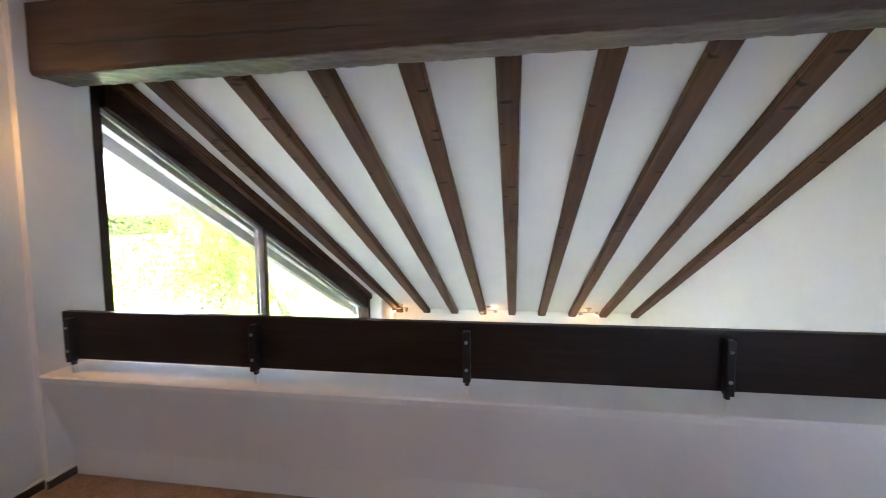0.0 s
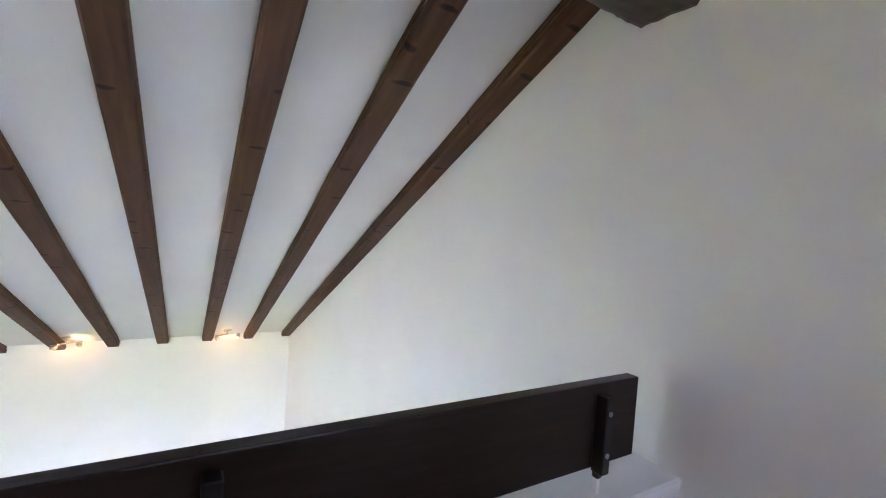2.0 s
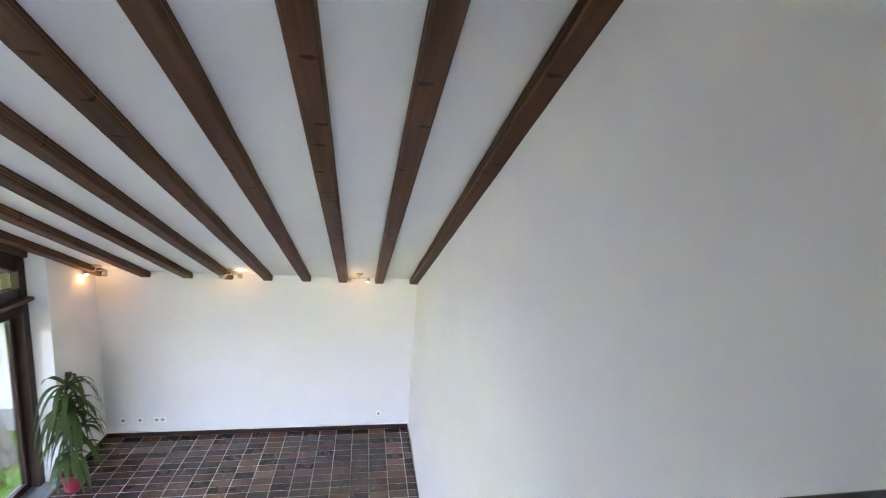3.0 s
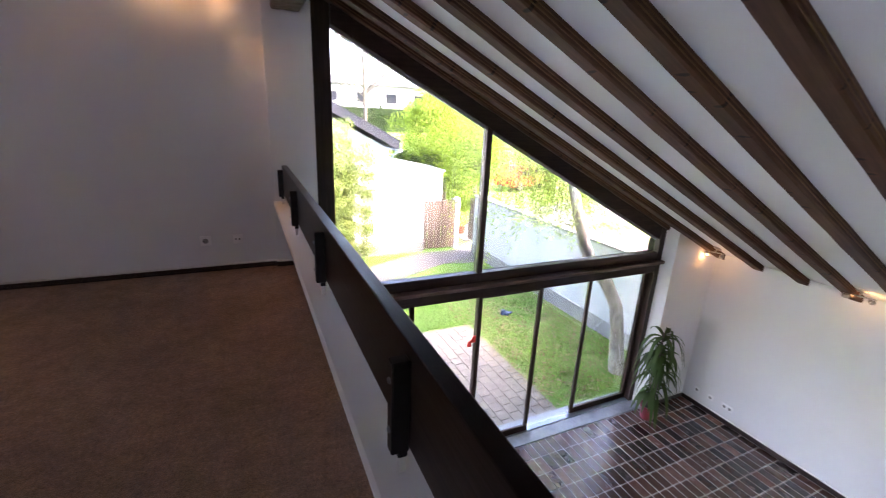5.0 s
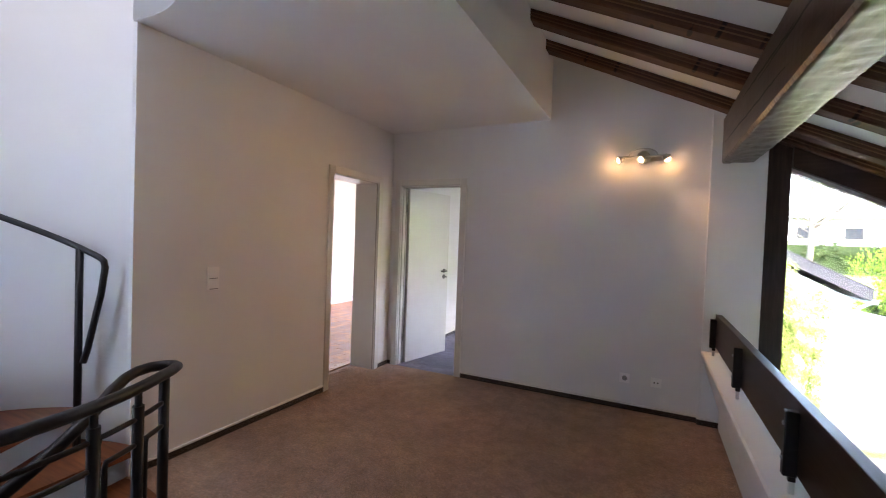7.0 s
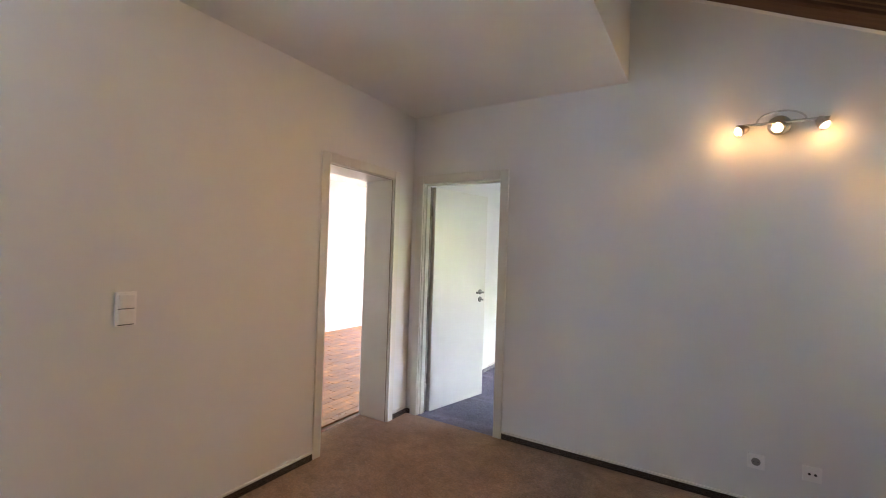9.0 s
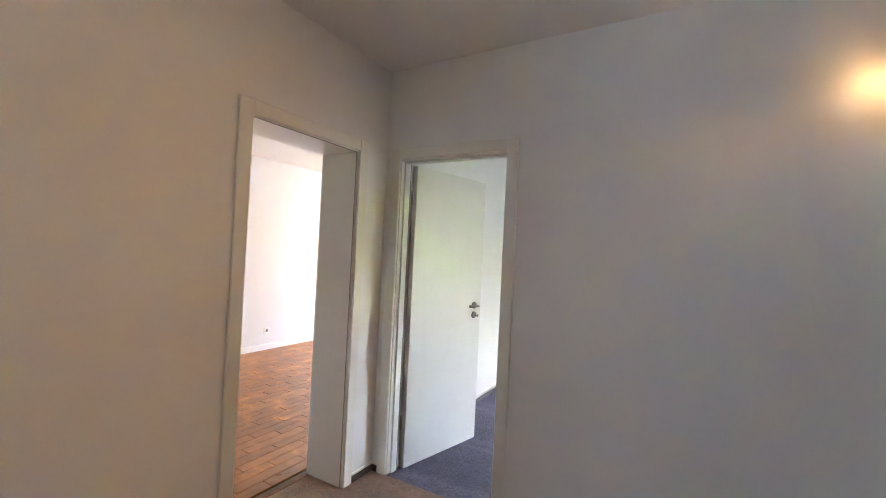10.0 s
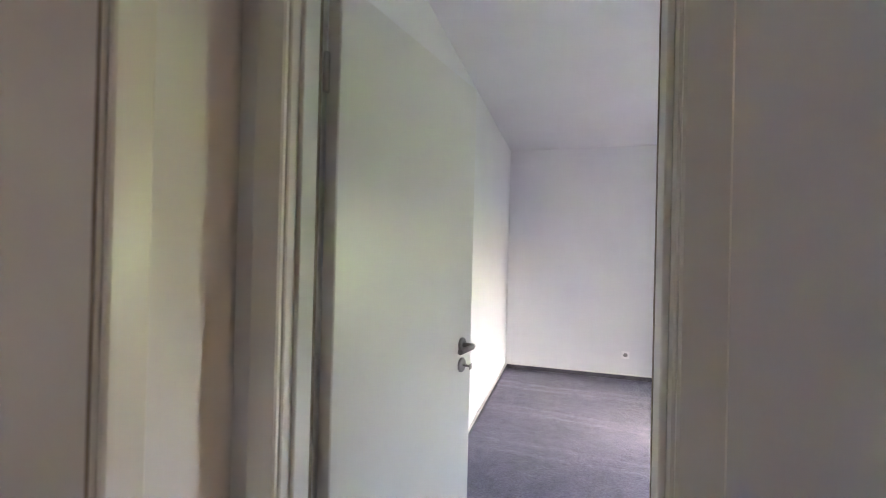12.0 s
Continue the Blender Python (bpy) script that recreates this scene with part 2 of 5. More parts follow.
TERRACOTTA = plain("terracotta", (0.36, 0.13, 0.07), (0.46, 0.18, 0.1), 9.0, 0.7, 0.3)
POT_RED = plain("red_glaze", (0.20, 0.018, 0.03), (0.28, 0.03, 0.045), 6.0, 0.3, 0.05)
SOIL = plain("soil", (0.03, 0.02, 0.014), (0.07, 0.05, 0.035), 30.0, 0.95, 0.8, 60.0, 0.01)
BARK = plain("birch_bark", (0.09, 0.075, 0.06), (0.46, 0.42, 0.36), 11.0, 0.85, 0.8, 25.0, 0.01, stretch=(1, 1, 0.5))
BARK_DARK = plain("brown_bark", (0.10, 0.08, 0.06), (0.2, 0.17, 0.13), 9.0, 0.9, 0.8, 25.0, 0.01)
LEAF_LIME = leafy("lime_leaf", (0.15, 0.24, 0.02), (0.38, 0.50, 0.07))
LEAF_BIRCH = leafy("birch_leaf", (0.17, 0.28, 0.03), (0.40, 0.52, 0.09))
# roofing for far houses, with the haze mixed into its base colour
HAZY_ROOF = plain("hazy_grey_roof", (0.16, 0.165, 0.175), (0.22, 0.225, 0.235), 4.0, 0.85, 0.3, 20.0, 0.01)
LEAF_BAMBOO = leafy("bamboo_leaf", (0.12, 0.19, 0.04), (0.36, 0.40, 0.115))
LEAF_PLANT = leafy("plant_leaf", (0.035, 0.075, 0.022), (0.19, 0.27, 0.09), 0.35)
LEAF_HEDGE = leafy("hedge_leaf", (0.022, 0.045, 0.012), (0.06, 0.095, 0.025))
LEAF_DRY = leafy("dry_leaf", (0.24, 0.14, 0.07), (0.46, 0.34, 0.21))
GRASS = leafy("grass_blade", (0.18, 0.33, 0.055), (0.40, 0.54, 0.16))
BULB = glowing("lit_bulb", (1.0, 0.72, 0.38), 0.16)
RED = plain("red_sticker", (0.75, 0.02, 0.015), (0.85, 0.03, 0.02), 8.0, 0.45, 0.0)
BLUE = plain("blue_plastic", (0.02, 0.05, 0.14), (0.04, 0.08, 0.2), 8.0, 0.45, 0.0)
CAR_PAINT = plain("red_paint", (0.62, 0.06, 0.03), (0.7, 0.09, 0.05), 3.0, 0.25, 0.0)
RUBBER = plain("black_rubber", (0.02, 0.02, 0.02), (0.03, 0.03, 0.03), 8.0, 0.8, 0.0)


def carpet(name, dark, mid, light, creases=False):
    m, nt, b = material(name, 0.95, 0.0, 0.1)
    vec = coords(nt, (1, 1, 1), True)
    tuft = noise_of(nt, vec, 210.0, 2.0, 0.7)
    pile = noise_of(nt, vec, 62.0, 4.0, 0.7)
    tread_marks = noise_of(nt, vec, 11.0, 3.0, 0.75)
    wide = noise_of(nt, vec, 2.6, 4.0)
    col = ramp(nt, tuft, [(0.3, dark), (0.5, mid), (0.72, light)])
    col = mixed(nt, 0.8, col, ramp(nt, pile, [(0.34, (0.62, 0.62, 0.62)), (0.66, (1.32, 1.3, 1.28))]), "MULTIPLY")
    col = mixed(nt, 0.7, col, ramp(nt, wide, [(0.3, (0.75, 0.75, 0.75)), (0.7, (1.22, 1.2, 1.18))]), "MULTIPLY")
    col = mixed(nt, 0.38, col, ramp(nt, tread_marks, [(0.36, (0.55, 0.54, 0.53)), (0.5, (1.0, 1.0, 1.0)), (0.68, (1.4, 1.38, 1.35))]), "MULTIPLY")
    b.inputs["Sheen Weight"].default_value = 0.25
    add = nt.nodes.new("ShaderNodeMath")
    add.operation = "ADD"
    nt.links.new(tuft, add.inputs[0])
    nt.links.new(pile, add.inputs[1])
    if creases:
        # long soft ripples of the lifted carpet, drawn as paler bands in the colour
        wave = node(nt, "ShaderNodeTexWave", Scale=0.42, Distortion=5.5, Detail=2.0, Detail_Scale=0.6)
        wave.bands_direction = "Y"
        nt.links.new(coords(nt, (0.6, 1, 1), True), wave.inputs["Vector"])
        col = mixed(nt, 0.75, col, ramp(nt, wave.outputs["Fac"], [(0.0, (0.88, 0.88, 0.88)), (0.80, (0.98, 0.98, 0.98)), (0.93, (1.4, 1.4, 1.38)), (1.0, (1.1, 1.1, 1.1))]), "MULTIPLY")
    nt.links.new(col, b.inputs["Base Color"])
    bumped(nt, b, add.outputs[0], 0.9, 0.012)
    return m


CARPET = carpet("brown_carpet", (0.21, 0.127, 0.079), (0.41, 0.258, 0.167), (0.60, 0.41, 0.28))
CARPET_GREY = carpet("grey_violet_carpet", (0.10, 0.097, 0.145), (0.155, 0.15, 0.22), (0.215, 0.21, 0.295), True)


def tile_material():
    """Brown-red quarry tile with a worn sheen."""
    m, nt, b = material("quarry_tile", 0.3, 0.0, 0.75)
    info = nt.nodes.new("ShaderNodeObjectInfo")
    geo = nt.nodes.new("ShaderNodeNewGeometry")
    add = nt.nodes.new("ShaderNodeMath")
    add.operation = "ADD"
    nt.links.new(info.outputs["Random"], add.inputs[0])
    nt.links.new(geo.outputs["Random Per Island"], add.inputs[1])
    frac = nt.nodes.new("ShaderNodeMath")
    frac.operation = "FRACT"
    nt.links.new(add.outputs[0], frac.inputs[0])
    col = ramp(nt, frac.outputs[0], [(0.0, (0.034, 0.020, 0.017)), (0.35, (0.056, 0.029, 0.022)), (0.75, (0.090, 0.044, 0.032)), (1.0, (0.155, 0.082, 0.062))])
    vec = coords(nt, (1, 1, 1), True)
    col = mixed(nt, 0.6, col, ramp(nt, noise_of(nt, vec, 14.0), [(0.3, (0.65, 0.65, 0.65)), (0.7, (1.3, 1.3, 1.3))]), "MULTIPLY")
    nt.links.new(col, b.inputs["Base Color"])
    rr = node(nt, "ShaderNodeMapRange", To_Min=0.15, To_Max=0.34)
    nt.links.new(noise_of(nt, vec, 9.0), rr.inputs["Value"])
    nt.links.new(rr.outputs[0], b.inputs["Roughness"])
    bumped(nt, b, noise_of(nt, vec, 45.0), 0.25, 0.002)
    return m


TILE = tile_material()
GROUT = plain("pale_grout", (0.54, 0.50, 0.45), (0.68, 0.63, 0.58), 6.0, 0.9, 0.3)
TILE_DARK = plain("dark_tile", (0.02, 0.012, 0.011), (0.04, 0.022, 0.018), 8.0, 0.3, 0.1)


def parquet_material():
    m, nt, b = material("oiled_parquet", 0.33)
    info = nt.nodes.new("ShaderNodeObjectInfo")
    col = ramp(nt, info.outputs["Random"], [(0.0, (0.27, 0.096, 0.020)), (0.5, (0.35, 0.130, 0.028)), (1.0, (0.43, 0.172, 0.040))])
    vec = coords(nt, (1, 0.08, 1), True)
    g = noise_of(nt, vec, 60.0, 5.0)
    col = mixed(nt, 0.7, col, ramp(nt, g, [(0.3, (0.7, 0.7, 0.7)), (0.7, (1.25, 1.25, 1.25))]), "MULTIPLY")
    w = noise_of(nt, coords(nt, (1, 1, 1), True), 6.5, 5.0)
    # the pale bluish top of this ramp paints reflected glints into the colour
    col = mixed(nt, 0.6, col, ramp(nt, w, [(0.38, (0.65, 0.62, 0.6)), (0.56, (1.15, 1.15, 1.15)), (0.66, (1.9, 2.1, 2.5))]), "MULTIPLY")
    nt.links.new(col, b.inputs["Base Color"])
    rr = node(nt, "ShaderNodeMapRange", To_Min=0.18, To_Max=0.5)
    nt.links.new(w, rr.inputs["Value"])
    nt.links.new(rr.outputs[0], b.inputs["Roughness"])
    bumped(nt, b, g, 0.2, 0.002)
    return m


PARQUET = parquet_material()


def glass_material():
    m, nt, b = material("dimming_glass", 0.0)
    # grey tint holds down the brightness of the garden behind the panes
    b.inputs["Base Color"].default_value = (0.362, 0.372, 0.372, 1)
    b.inputs["Transmission Weight"].default_value = 1.0
    b.inputs["IOR"].default_value = 1.3
    return m


PANE = glass_material()


def ground_material():
    m, nt, b = material("lawn_ground", 0.95, 0.0, 0.1)
    vec = coords(nt, (1, 1, 1), True)
    a = noise_of(nt, vec, 1.2, 6.0)
    f = noise_of(nt, vec, 40.0, 3.0)
    col = ramp(nt, a, [(0.3, (0.11, 0.22, 0.03)), (0.5, (0.16, 0.27, 0.055)), (0.72, (0.30, 0.27, 0.13))])
    col = mixed(nt, 0.8, col, ramp(nt, f, [(0.3, (0.5, 0.5, 0.5)), (0.7, (1.4, 1.4, 1.4))]), "MULTIPLY")
    nt.links.new(col, b.inputs["Base Color"])
    bumped(nt, b, f, 0.8, 0.03)
    return m


LAWN = ground_material()
EARTH = plain("bare_earth", (0.075, 0.052, 0.036), (0.15, 0.112, 0.08), 5.0, 0.95, 0.8, 40.0, 0.02)
ASPHALT = plain("grey_path", (0.08, 0.072, 0.064), (0.12, 0.108, 0.097), 3.0, 0.9, 0.4, 60.0, 0.004)

# ---- structure: gallery ----
def arc(c, r, a0, a1, n):
    return [(c[0] + r * math.cos(radians(a0 + (a1 - a0) * i / n)), c[1] + r * math.sin(radians(a0 + (a1 - a0) * i / n))) for i in range(n + 1)]


A_TOP, A_BOT = 99.0, -99.0      # where the stairwell meets the line of the door wall
hole = arc(WELL, WELL_R, A_TOP, A_BOT, 40)

bm = bmesh.new()
prism(bm, [(LEFT, LAMP_WALL), *hole, (LEFT, SIDE), (0.42, SIDE), (0.42, LAMP_WALL)], "z", -0.03, 0.0)
box(bm, LEFT - 0.27, LEFT, 3.168, 3.872, -0.03, 0.0)
shell("floor_gallery", bm, CARPET, "brown short-pile carpet with worn paler patches")
bm = bmesh.new()
prism(bm, [(LEFT - 0.2, LAMP_WALL + 0.1), *arc(WELL, WELL_R + 0.004, A_TOP, A_BOT, 40), (LEFT - 0.2, SIDE), (0.50, SIDE), (0.50, LAMP_WALL + 0.1)], "z", -0.26, -0.032)
shell("ceiling_living_back", bm, CEILING, "white plastered underside of the gallery")
bm = bmesh.new()
prism(bm, [(LEFT, LAMP_WALL), *hole, (LEFT, SIDE), (STEP_X, SIDE), (STEP_X, LAMP_WALL)], "z", CEIL, CEIL + 0.12)
box(bm, STEP_X - 0.12, STEP_X, SIDE, LAMP_WALL, CEIL + 0.12, lining(STEP_X) + 0.05)
shell("ceiling_flat", bm, CEILING, "flat white ceiling with a rounded stairwell cut out")

bm = bmesh.new()
x0, x1, y0, y1 = STEP_X - 0.3, FAR + 0.9, SIDE - 0.3, 4.95
prism(bm, [(x0, lining(x0)), (x1, lining(x1)), (x1, lining(x1) + 0.25), (x0, lining(x0) + 0.25)], "y", y0, y1)
shell("ceiling_sloped", bm, CEILING, "white boarded slope between dark rafters")


D2 = (-2.656, -1.945)
D1 = (3.168, 3.872)
HEAD = 1.988
W2 = LAMP_WALL + 0.125
bm = bmesh.new()
box(bm, LEFT - 0.3, D2[0] - 0.02, LAMP_WALL, W2, -0.03, CEIL + 0.3)
box(bm, D2[0] - 0.02, D2[1] + 0.02, LAMP_WALL, W2, HEAD + 0.02, CEIL + 0.3)
prism(bm, [(D2[1] + 0.02, -0.03), (0.25, -0.03), (0.25, lining(0.25) + 0.1), (STEP_X - 0.3, lining(STEP_X - 0.3) + 0.1), (D2[1] + 0.02, CEIL + 0.3)], "y", LAMP_WALL, W2)
shell("wall_lamp", bm, WALL, "white plastered wall with a bedroom door")

# door wall, with the parquet room's door
W1 = LEFT - 0.285
bm = bmesh.new()
box(bm, W1, LEFT, 1.505, D1[0] - 0.02, -0.26, CEIL + 0.15)
box(bm, W1, LEFT, D1[0] - 0.02, D1[1] + 0.02, HEAD + 0.02, CEIL + 0.15)
box(bm, W1, LEFT, D1[1] + 0.02, LAMP_WALL, -0.26, CEIL + 0.15)
shell("wall_doors", bm, WALL, "white plastered wall with an open doorway")

# the long blank wall
bm = bmesh.new()
prism(bm, [(-6.3, LOW - 0.1), (FAR, LOW - 0.1), (FAR, lining(FAR) + 0.1), (STEP_X - 0.2, lining(STEP_X - 0.2) + 0.1), (STEP_X - 0.2, 5.4), (-6.3, 5.4)], "y", SIDE - 0.25, SIDE)
shell("wall_blank", bm, WALL, "tall blank white wall under the slope")
bm = bmesh.new()
box(bm, FAR, FAR + 0.25, SIDE - 0.25, 4.5, LOW - 0.1, lining(FAR) + 0.1)
shell("wall_low", bm, WALL, "low white wall under the eaves")

# piers of the gable
bm = bmesh.new()
prism(bm, [(0.25, LOW - 0.1), (0.62, LOW - 0.1), (0.62, lining(0.62) + 0.1), (0.25, lining(0.25) + 0.1)], "y", PIER, 4.42)
shell("wall_pier_gallery", bm, WALL, "white pier between the wall and the gable window")
bm = bmesh.new()
prism(bm, [(5.40, LOW - 0.1), (FAR, LOW - 0.1), (FAR, lining(FAR) + 0.1), (5.40, lining(5.40) + 0.1)], "y", 3.965, 4.42)
shell("wall_pier_low", bm, WALL, "white pier in the corner behind the plant")
# closing walls below the gallery
bm = bmesh.new()
box(bm, LEFT - 0.2, 0.25, LAMP_WALL, W2, LOW - 0.1, -0.03)
shell("wall_below_lamp", bm, WALL, "plain white wall below the gallery")
bm = bmesh.new()
# the gap left here, out of view, goes with the added fill lamp
box(bm, LEFT - 0.2, LEFT, 1.5, LAMP_WALL, LOW - 0.1, -2.0)
box(bm, LEFT - 0.2, LEFT, 1.5, LAMP_WALL, -0.55, -0.26)
box(bm, LEFT - 0.2, LEFT, 1.5, 1.8, -2.0, -0.55)
box(bm, LEFT - 0.2, LEFT, 3.9, LAMP_WALL, -2.0, -0.55)
box(bm, LEFT - 0.2, LEFT, SIDE, -0.35, LOW - 0.1, -0.26)
shell("wall_below_doors", bm, WALL, "plain white wall below the gallery")

# parapet: a plaster ledge that leans inwards over a short upright foot
bm = bmesh.new()
prism(bm, [(0.385, -0.26), (0.385, 0.15), (0.370, 0.19), (0.247, 0.565), (0.243, 0.592), (0.252, 0.600), (0.50, 0.600), (0.508, 0.592), (0.508, -0.26)], "y", SIDE, PIER)
shell("wall_parapet", bm, WALL, "white plastered parapet with a broad ledge")

# skirting
def skirting(name, runs, material_, h=0.047, t=0.012, label="dark brown carpet skirting with a pale top edge"):
    bm, cap = bmesh.new(), bmesh.new()
    for xa, xb, ya, yb in runs:
        box(bm, xa, xb, ya, yb, 0.002, h)
        box(cap, xa - 0.003, xb + 0.003, ya - 0.003, yb + 0.003, h, h + 0.011)
    ob = shell(name, bm, material_, label)
    part("top_edge", cap, TRIM, ob, "pale sealant line")
    return ob


S = 0.012
SKIRT = carpet("skirting_carpet", (0.03, 0.019, 0.013), (0.055, 0.036, 0.025), (0.09, 0.06, 0.044))
skirting("baseboard_gallery", [
    (D2[1] + 0.074, 0.25, LAMP_WALL - S, LAMP_WALL),
    (0.25 - S, 0.42, PIER - S, PIER),
    (LEFT, D2[0] - 0.074, LAMP_WALL - S, LAMP_WALL),
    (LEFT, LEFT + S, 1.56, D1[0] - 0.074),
    (LEFT, LEFT + S, D1[1] + 0.074, LAMP_WALL - S),
    (-1.60, 0.42, SIDE, SIDE + S)], SKIRT)

# ---- rooms beyond the doors ----
BX0, BX1, BY1 = -2.785, 0.45, 8.48
bm = bmesh.new()
box(bm, BX0, BX1, W2 - 0.12, BY1, -0.04, -0.002)
shell("floor_bedroom", bm, CARPET_GREY, "grey-violet carpet with faint lay lines")
bm = bmesh.new()
box(bm, BX0 - 0.1, BX0, W2, BY1 + 0.1, -0.04, CEIL + 0.1)
box(bm, BX0, BX1 + 0.1, BY1, BY1 + 0.1, -0.04, CEIL + 0.1)
shell("wall_bedroom", bm, WALL, "white bedroom walls")
bm = bmesh.new()
box(bm, BX1, BX1 + 0.12, W2 + 0.1, BY1, -0.04, 0.9)
box(bm, BX1, BX1 + 0.12, W2 + 0.1, BY1, 1.7, CEIL + 0.1)
box(bm, BX1, BX1 + 0.12, W2 + 0.1, 5.7, 0.9, 1.7)
box(bm, BX1, BX1 + 0.12, 6.5, BY1, 0.9, 1.7)
shell("wall_bedroom_window", bm, WALL, "white bedroom wall with a window opening")
bm = bmesh.new()
box(bm, BX0 - 0.1, BX1 + 0.12, W2, BY1 + 0.1, CEIL, CEIL + 0.1)
shell("ceiling_bedroom", bm, CEILING, "flat white bedroom ceiling")
skirting("baseboard_bedroom", [(BX0, BX0 + S, 5.0, BY1), (BX0 + S, BX1, BY1 - S, BY1)], carpet("skirting_violet", (0.08, 0.075, 0.09), (0.12, 0.115, 0.14), (0.18, 0.175, 0.2)), label="grey carpet skirting strip")

PX0, PY0, PY1 = -6.0, 1.75, 8.40
bm = bmesh.new()
box(bm, PX0, W1 + 0.02, PY0, PY1, -0.05, -0.012)
floor_parquet = shell("floor_parquet", bm, JOINT, "red-brown oiled parquet floor with a worn sheen and painted pale glints")
bm = bmesh.new()
box(bm, PX0 - 0.1, PX0, PY0, PY1, -0.05, CEIL + 0.1)
box(bm, W1 - 0.001, W1 + 0.2, LAMP_WALL, PY1, -0.05, CEIL + 0.1)
box(bm, PX0 - 0.1, W1, PY0 - 0.1, PY0, -0.05, CEIL + 0.1)
shell("wall_parquet_room", bm, WALL, "white walls of the parquet room")
bm = bmesh.new()
box(bm, PX0 - 0.1, -5.2, PY1, PY1 + 0.1, -0.05, CEIL + 0.1)
box(bm, -4.2, W1 + 0.2, PY1, PY1 + 0.1, -0.05, CEIL + 0.1)
box(bm, -5.2, -4.2, PY1, PY1 + 0.1, 1.8, CEIL + 0.1)
box(bm, -5.2, -4.2, PY1, PY1 + 0.1, -0.05, 0.8)
shell("wall_parquet_window", bm, WALL, "white wall with a tall window opening")
bm = bmesh.new()
box(bm, PX0 - 0.1, W1, PY0 - 0.1, PY1 + 0.1, CEIL, CEIL + 0.1)
shell("ceiling_parquet_room", bm, CEILING, "flat white ceiling")
bm = bmesh.new()
soft_box(bm, PX0, PX0 + 0.016, PY0, PY1, -0.005, 0.075, 0.004)
shell("baseboard_parquet", bm, PLASTIC, "white painted wooden skirting")
bm = bmesh.new()
soft_box(bm, W1 - 0.015, LEFT - 0.268, D1[0], D1[1], -0.02, 0.003, 0.002)
shell("trim_threshold", bm, TREAD, "brown wooden threshold between carpet and parquet")


# ---- doors ----
def casing(parent, axis, wall, a, b, out, depth):
    """Lining and architrave of a doorway. axis: the wall's run; out: side that faces the gallery."""
    def put(name, a0, a1, d0, d1, z0, z1, r=0.004):
        bm = bmesh.new()
        if axis == "x":
            soft_box(bm, a0, a1, min(d0, d1), max(d0, d1), z0, z1, r)
        else:
            soft_box(bm, min(d0, d1), max(d0, d1), a0, a1, z0, z1, r)
        part(name, bm, TRIM, parent)
    face, back = wall + out * 0.016, wall - out * depth
    put("architrave", a - 0.072, a - 0.004, wall, face, 0.0, HEAD + 0.072)
    put("architrave", b + 0.004, b + 0.072, wall, face, 0.0, HEAD + 0.072)
    put("architrave_head", a - 0.004, b + 0.004, wall, face, HEAD + 0.004, HEAD + 0.072)
    put("jamb", a - 0.020, a, wall - out * 0.001, back, 0.0, HEAD, 0.003)
    put("jamb", b, b + 0.020, wall - out * 0.001, back, 0.0, HEAD, 0.003)
    put("head_lining", a - 0.020, b + 0.020, wall - out * 0.001, back, HEAD, HEAD + 0.020, 0.003)
    put("rear_architrave", a - 0.060, a - 0.004, back - out * 0.001, back - out * 0.016, 0.0, HEAD + 0.060)
    put("rear_architrave", b + 0.004, b + 0.060, back - out * 0.001, back - out * 0.016, 0.0, HEAD + 0.060)
    put("rear_architrave_head", a - 0.004, b + 0.004, back - out * 0.001, back - out * 0.016, HEAD + 0.004, HEAD + 0.060)


door_1 = tagged(new("door_1"), "cream lacquered door lining of an open doorway without leaf", "door", kind="structure")
casing(door_1, "y", LEFT, D1[0], D1[1], 1, 0.285)
# brown strips stand for the shade where lining and architrave meet
bm = bmesh.new()
for ya in (D1[0] - 0.001, D1[1] - 0.002):
    box(bm, LEFT - 0.014, LEFT - 0.008, ya, ya + 0.003, 0.0, HEAD - 0.003)
box(bm, LEFT - 0.014, LEFT - 0.008, D1[0], D1[1], HEAD - 0.002, HEAD + 0.001)
part("lining_joint", bm, SEAL_AND_SHADE, door_1, "thin brown strip drawn for the shade in the joint")

door_2 = tagged(new("door_2"), "cream lacquered bedroom door standing open, with lever handle", "door", kind="structure")
casing(door_2, "x", LAMP_WALL, D2[0], D2[1], -1, 0.125)
for xa, xb in ((D2[0], D2[0] + 0.012), (D2[1] - 0.012, D2[1])):
    bm = bmesh.new()
    soft_box(bm, xa, xb, LAMP_WALL + 0.03, LAMP_WALL + 0.085, 0.0, HEAD, 0.002)
    part("door_stop", bm, TRIM, door_2)
    bm = bmesh.new()
    box(bm, xa - 0.001, xb + 0.001, LAMP_WALL + 0.085, LAMP_WALL + 0.093, 0.0, HEAD)
    part("seal", bm, SEAL_AND_SHADE, door_2, "brown rubber seal")
bm = bmesh.new()
soft_box(bm, D2[0] + 0.012, D2[1] - 0.012, LAMP_WALL + 0.03, LAMP_WALL + 0.085, HEAD - 0.014, HEAD, 0.002)
part("door_stop", bm, TRIM, door_2)
HINGE = pose(D2[0] + 0.028, LAMP_WALL + 0.114, 0, 0, 0, 77.4)
bm = bmesh.new()
soft_box(bm, 0, 0.735, -0.02, 0.02, 0.008, 1.975, 0.003, HINGE)
leaf = part("leaf", bm, TRIM, door_2, "cream lacquered flush door leaf")


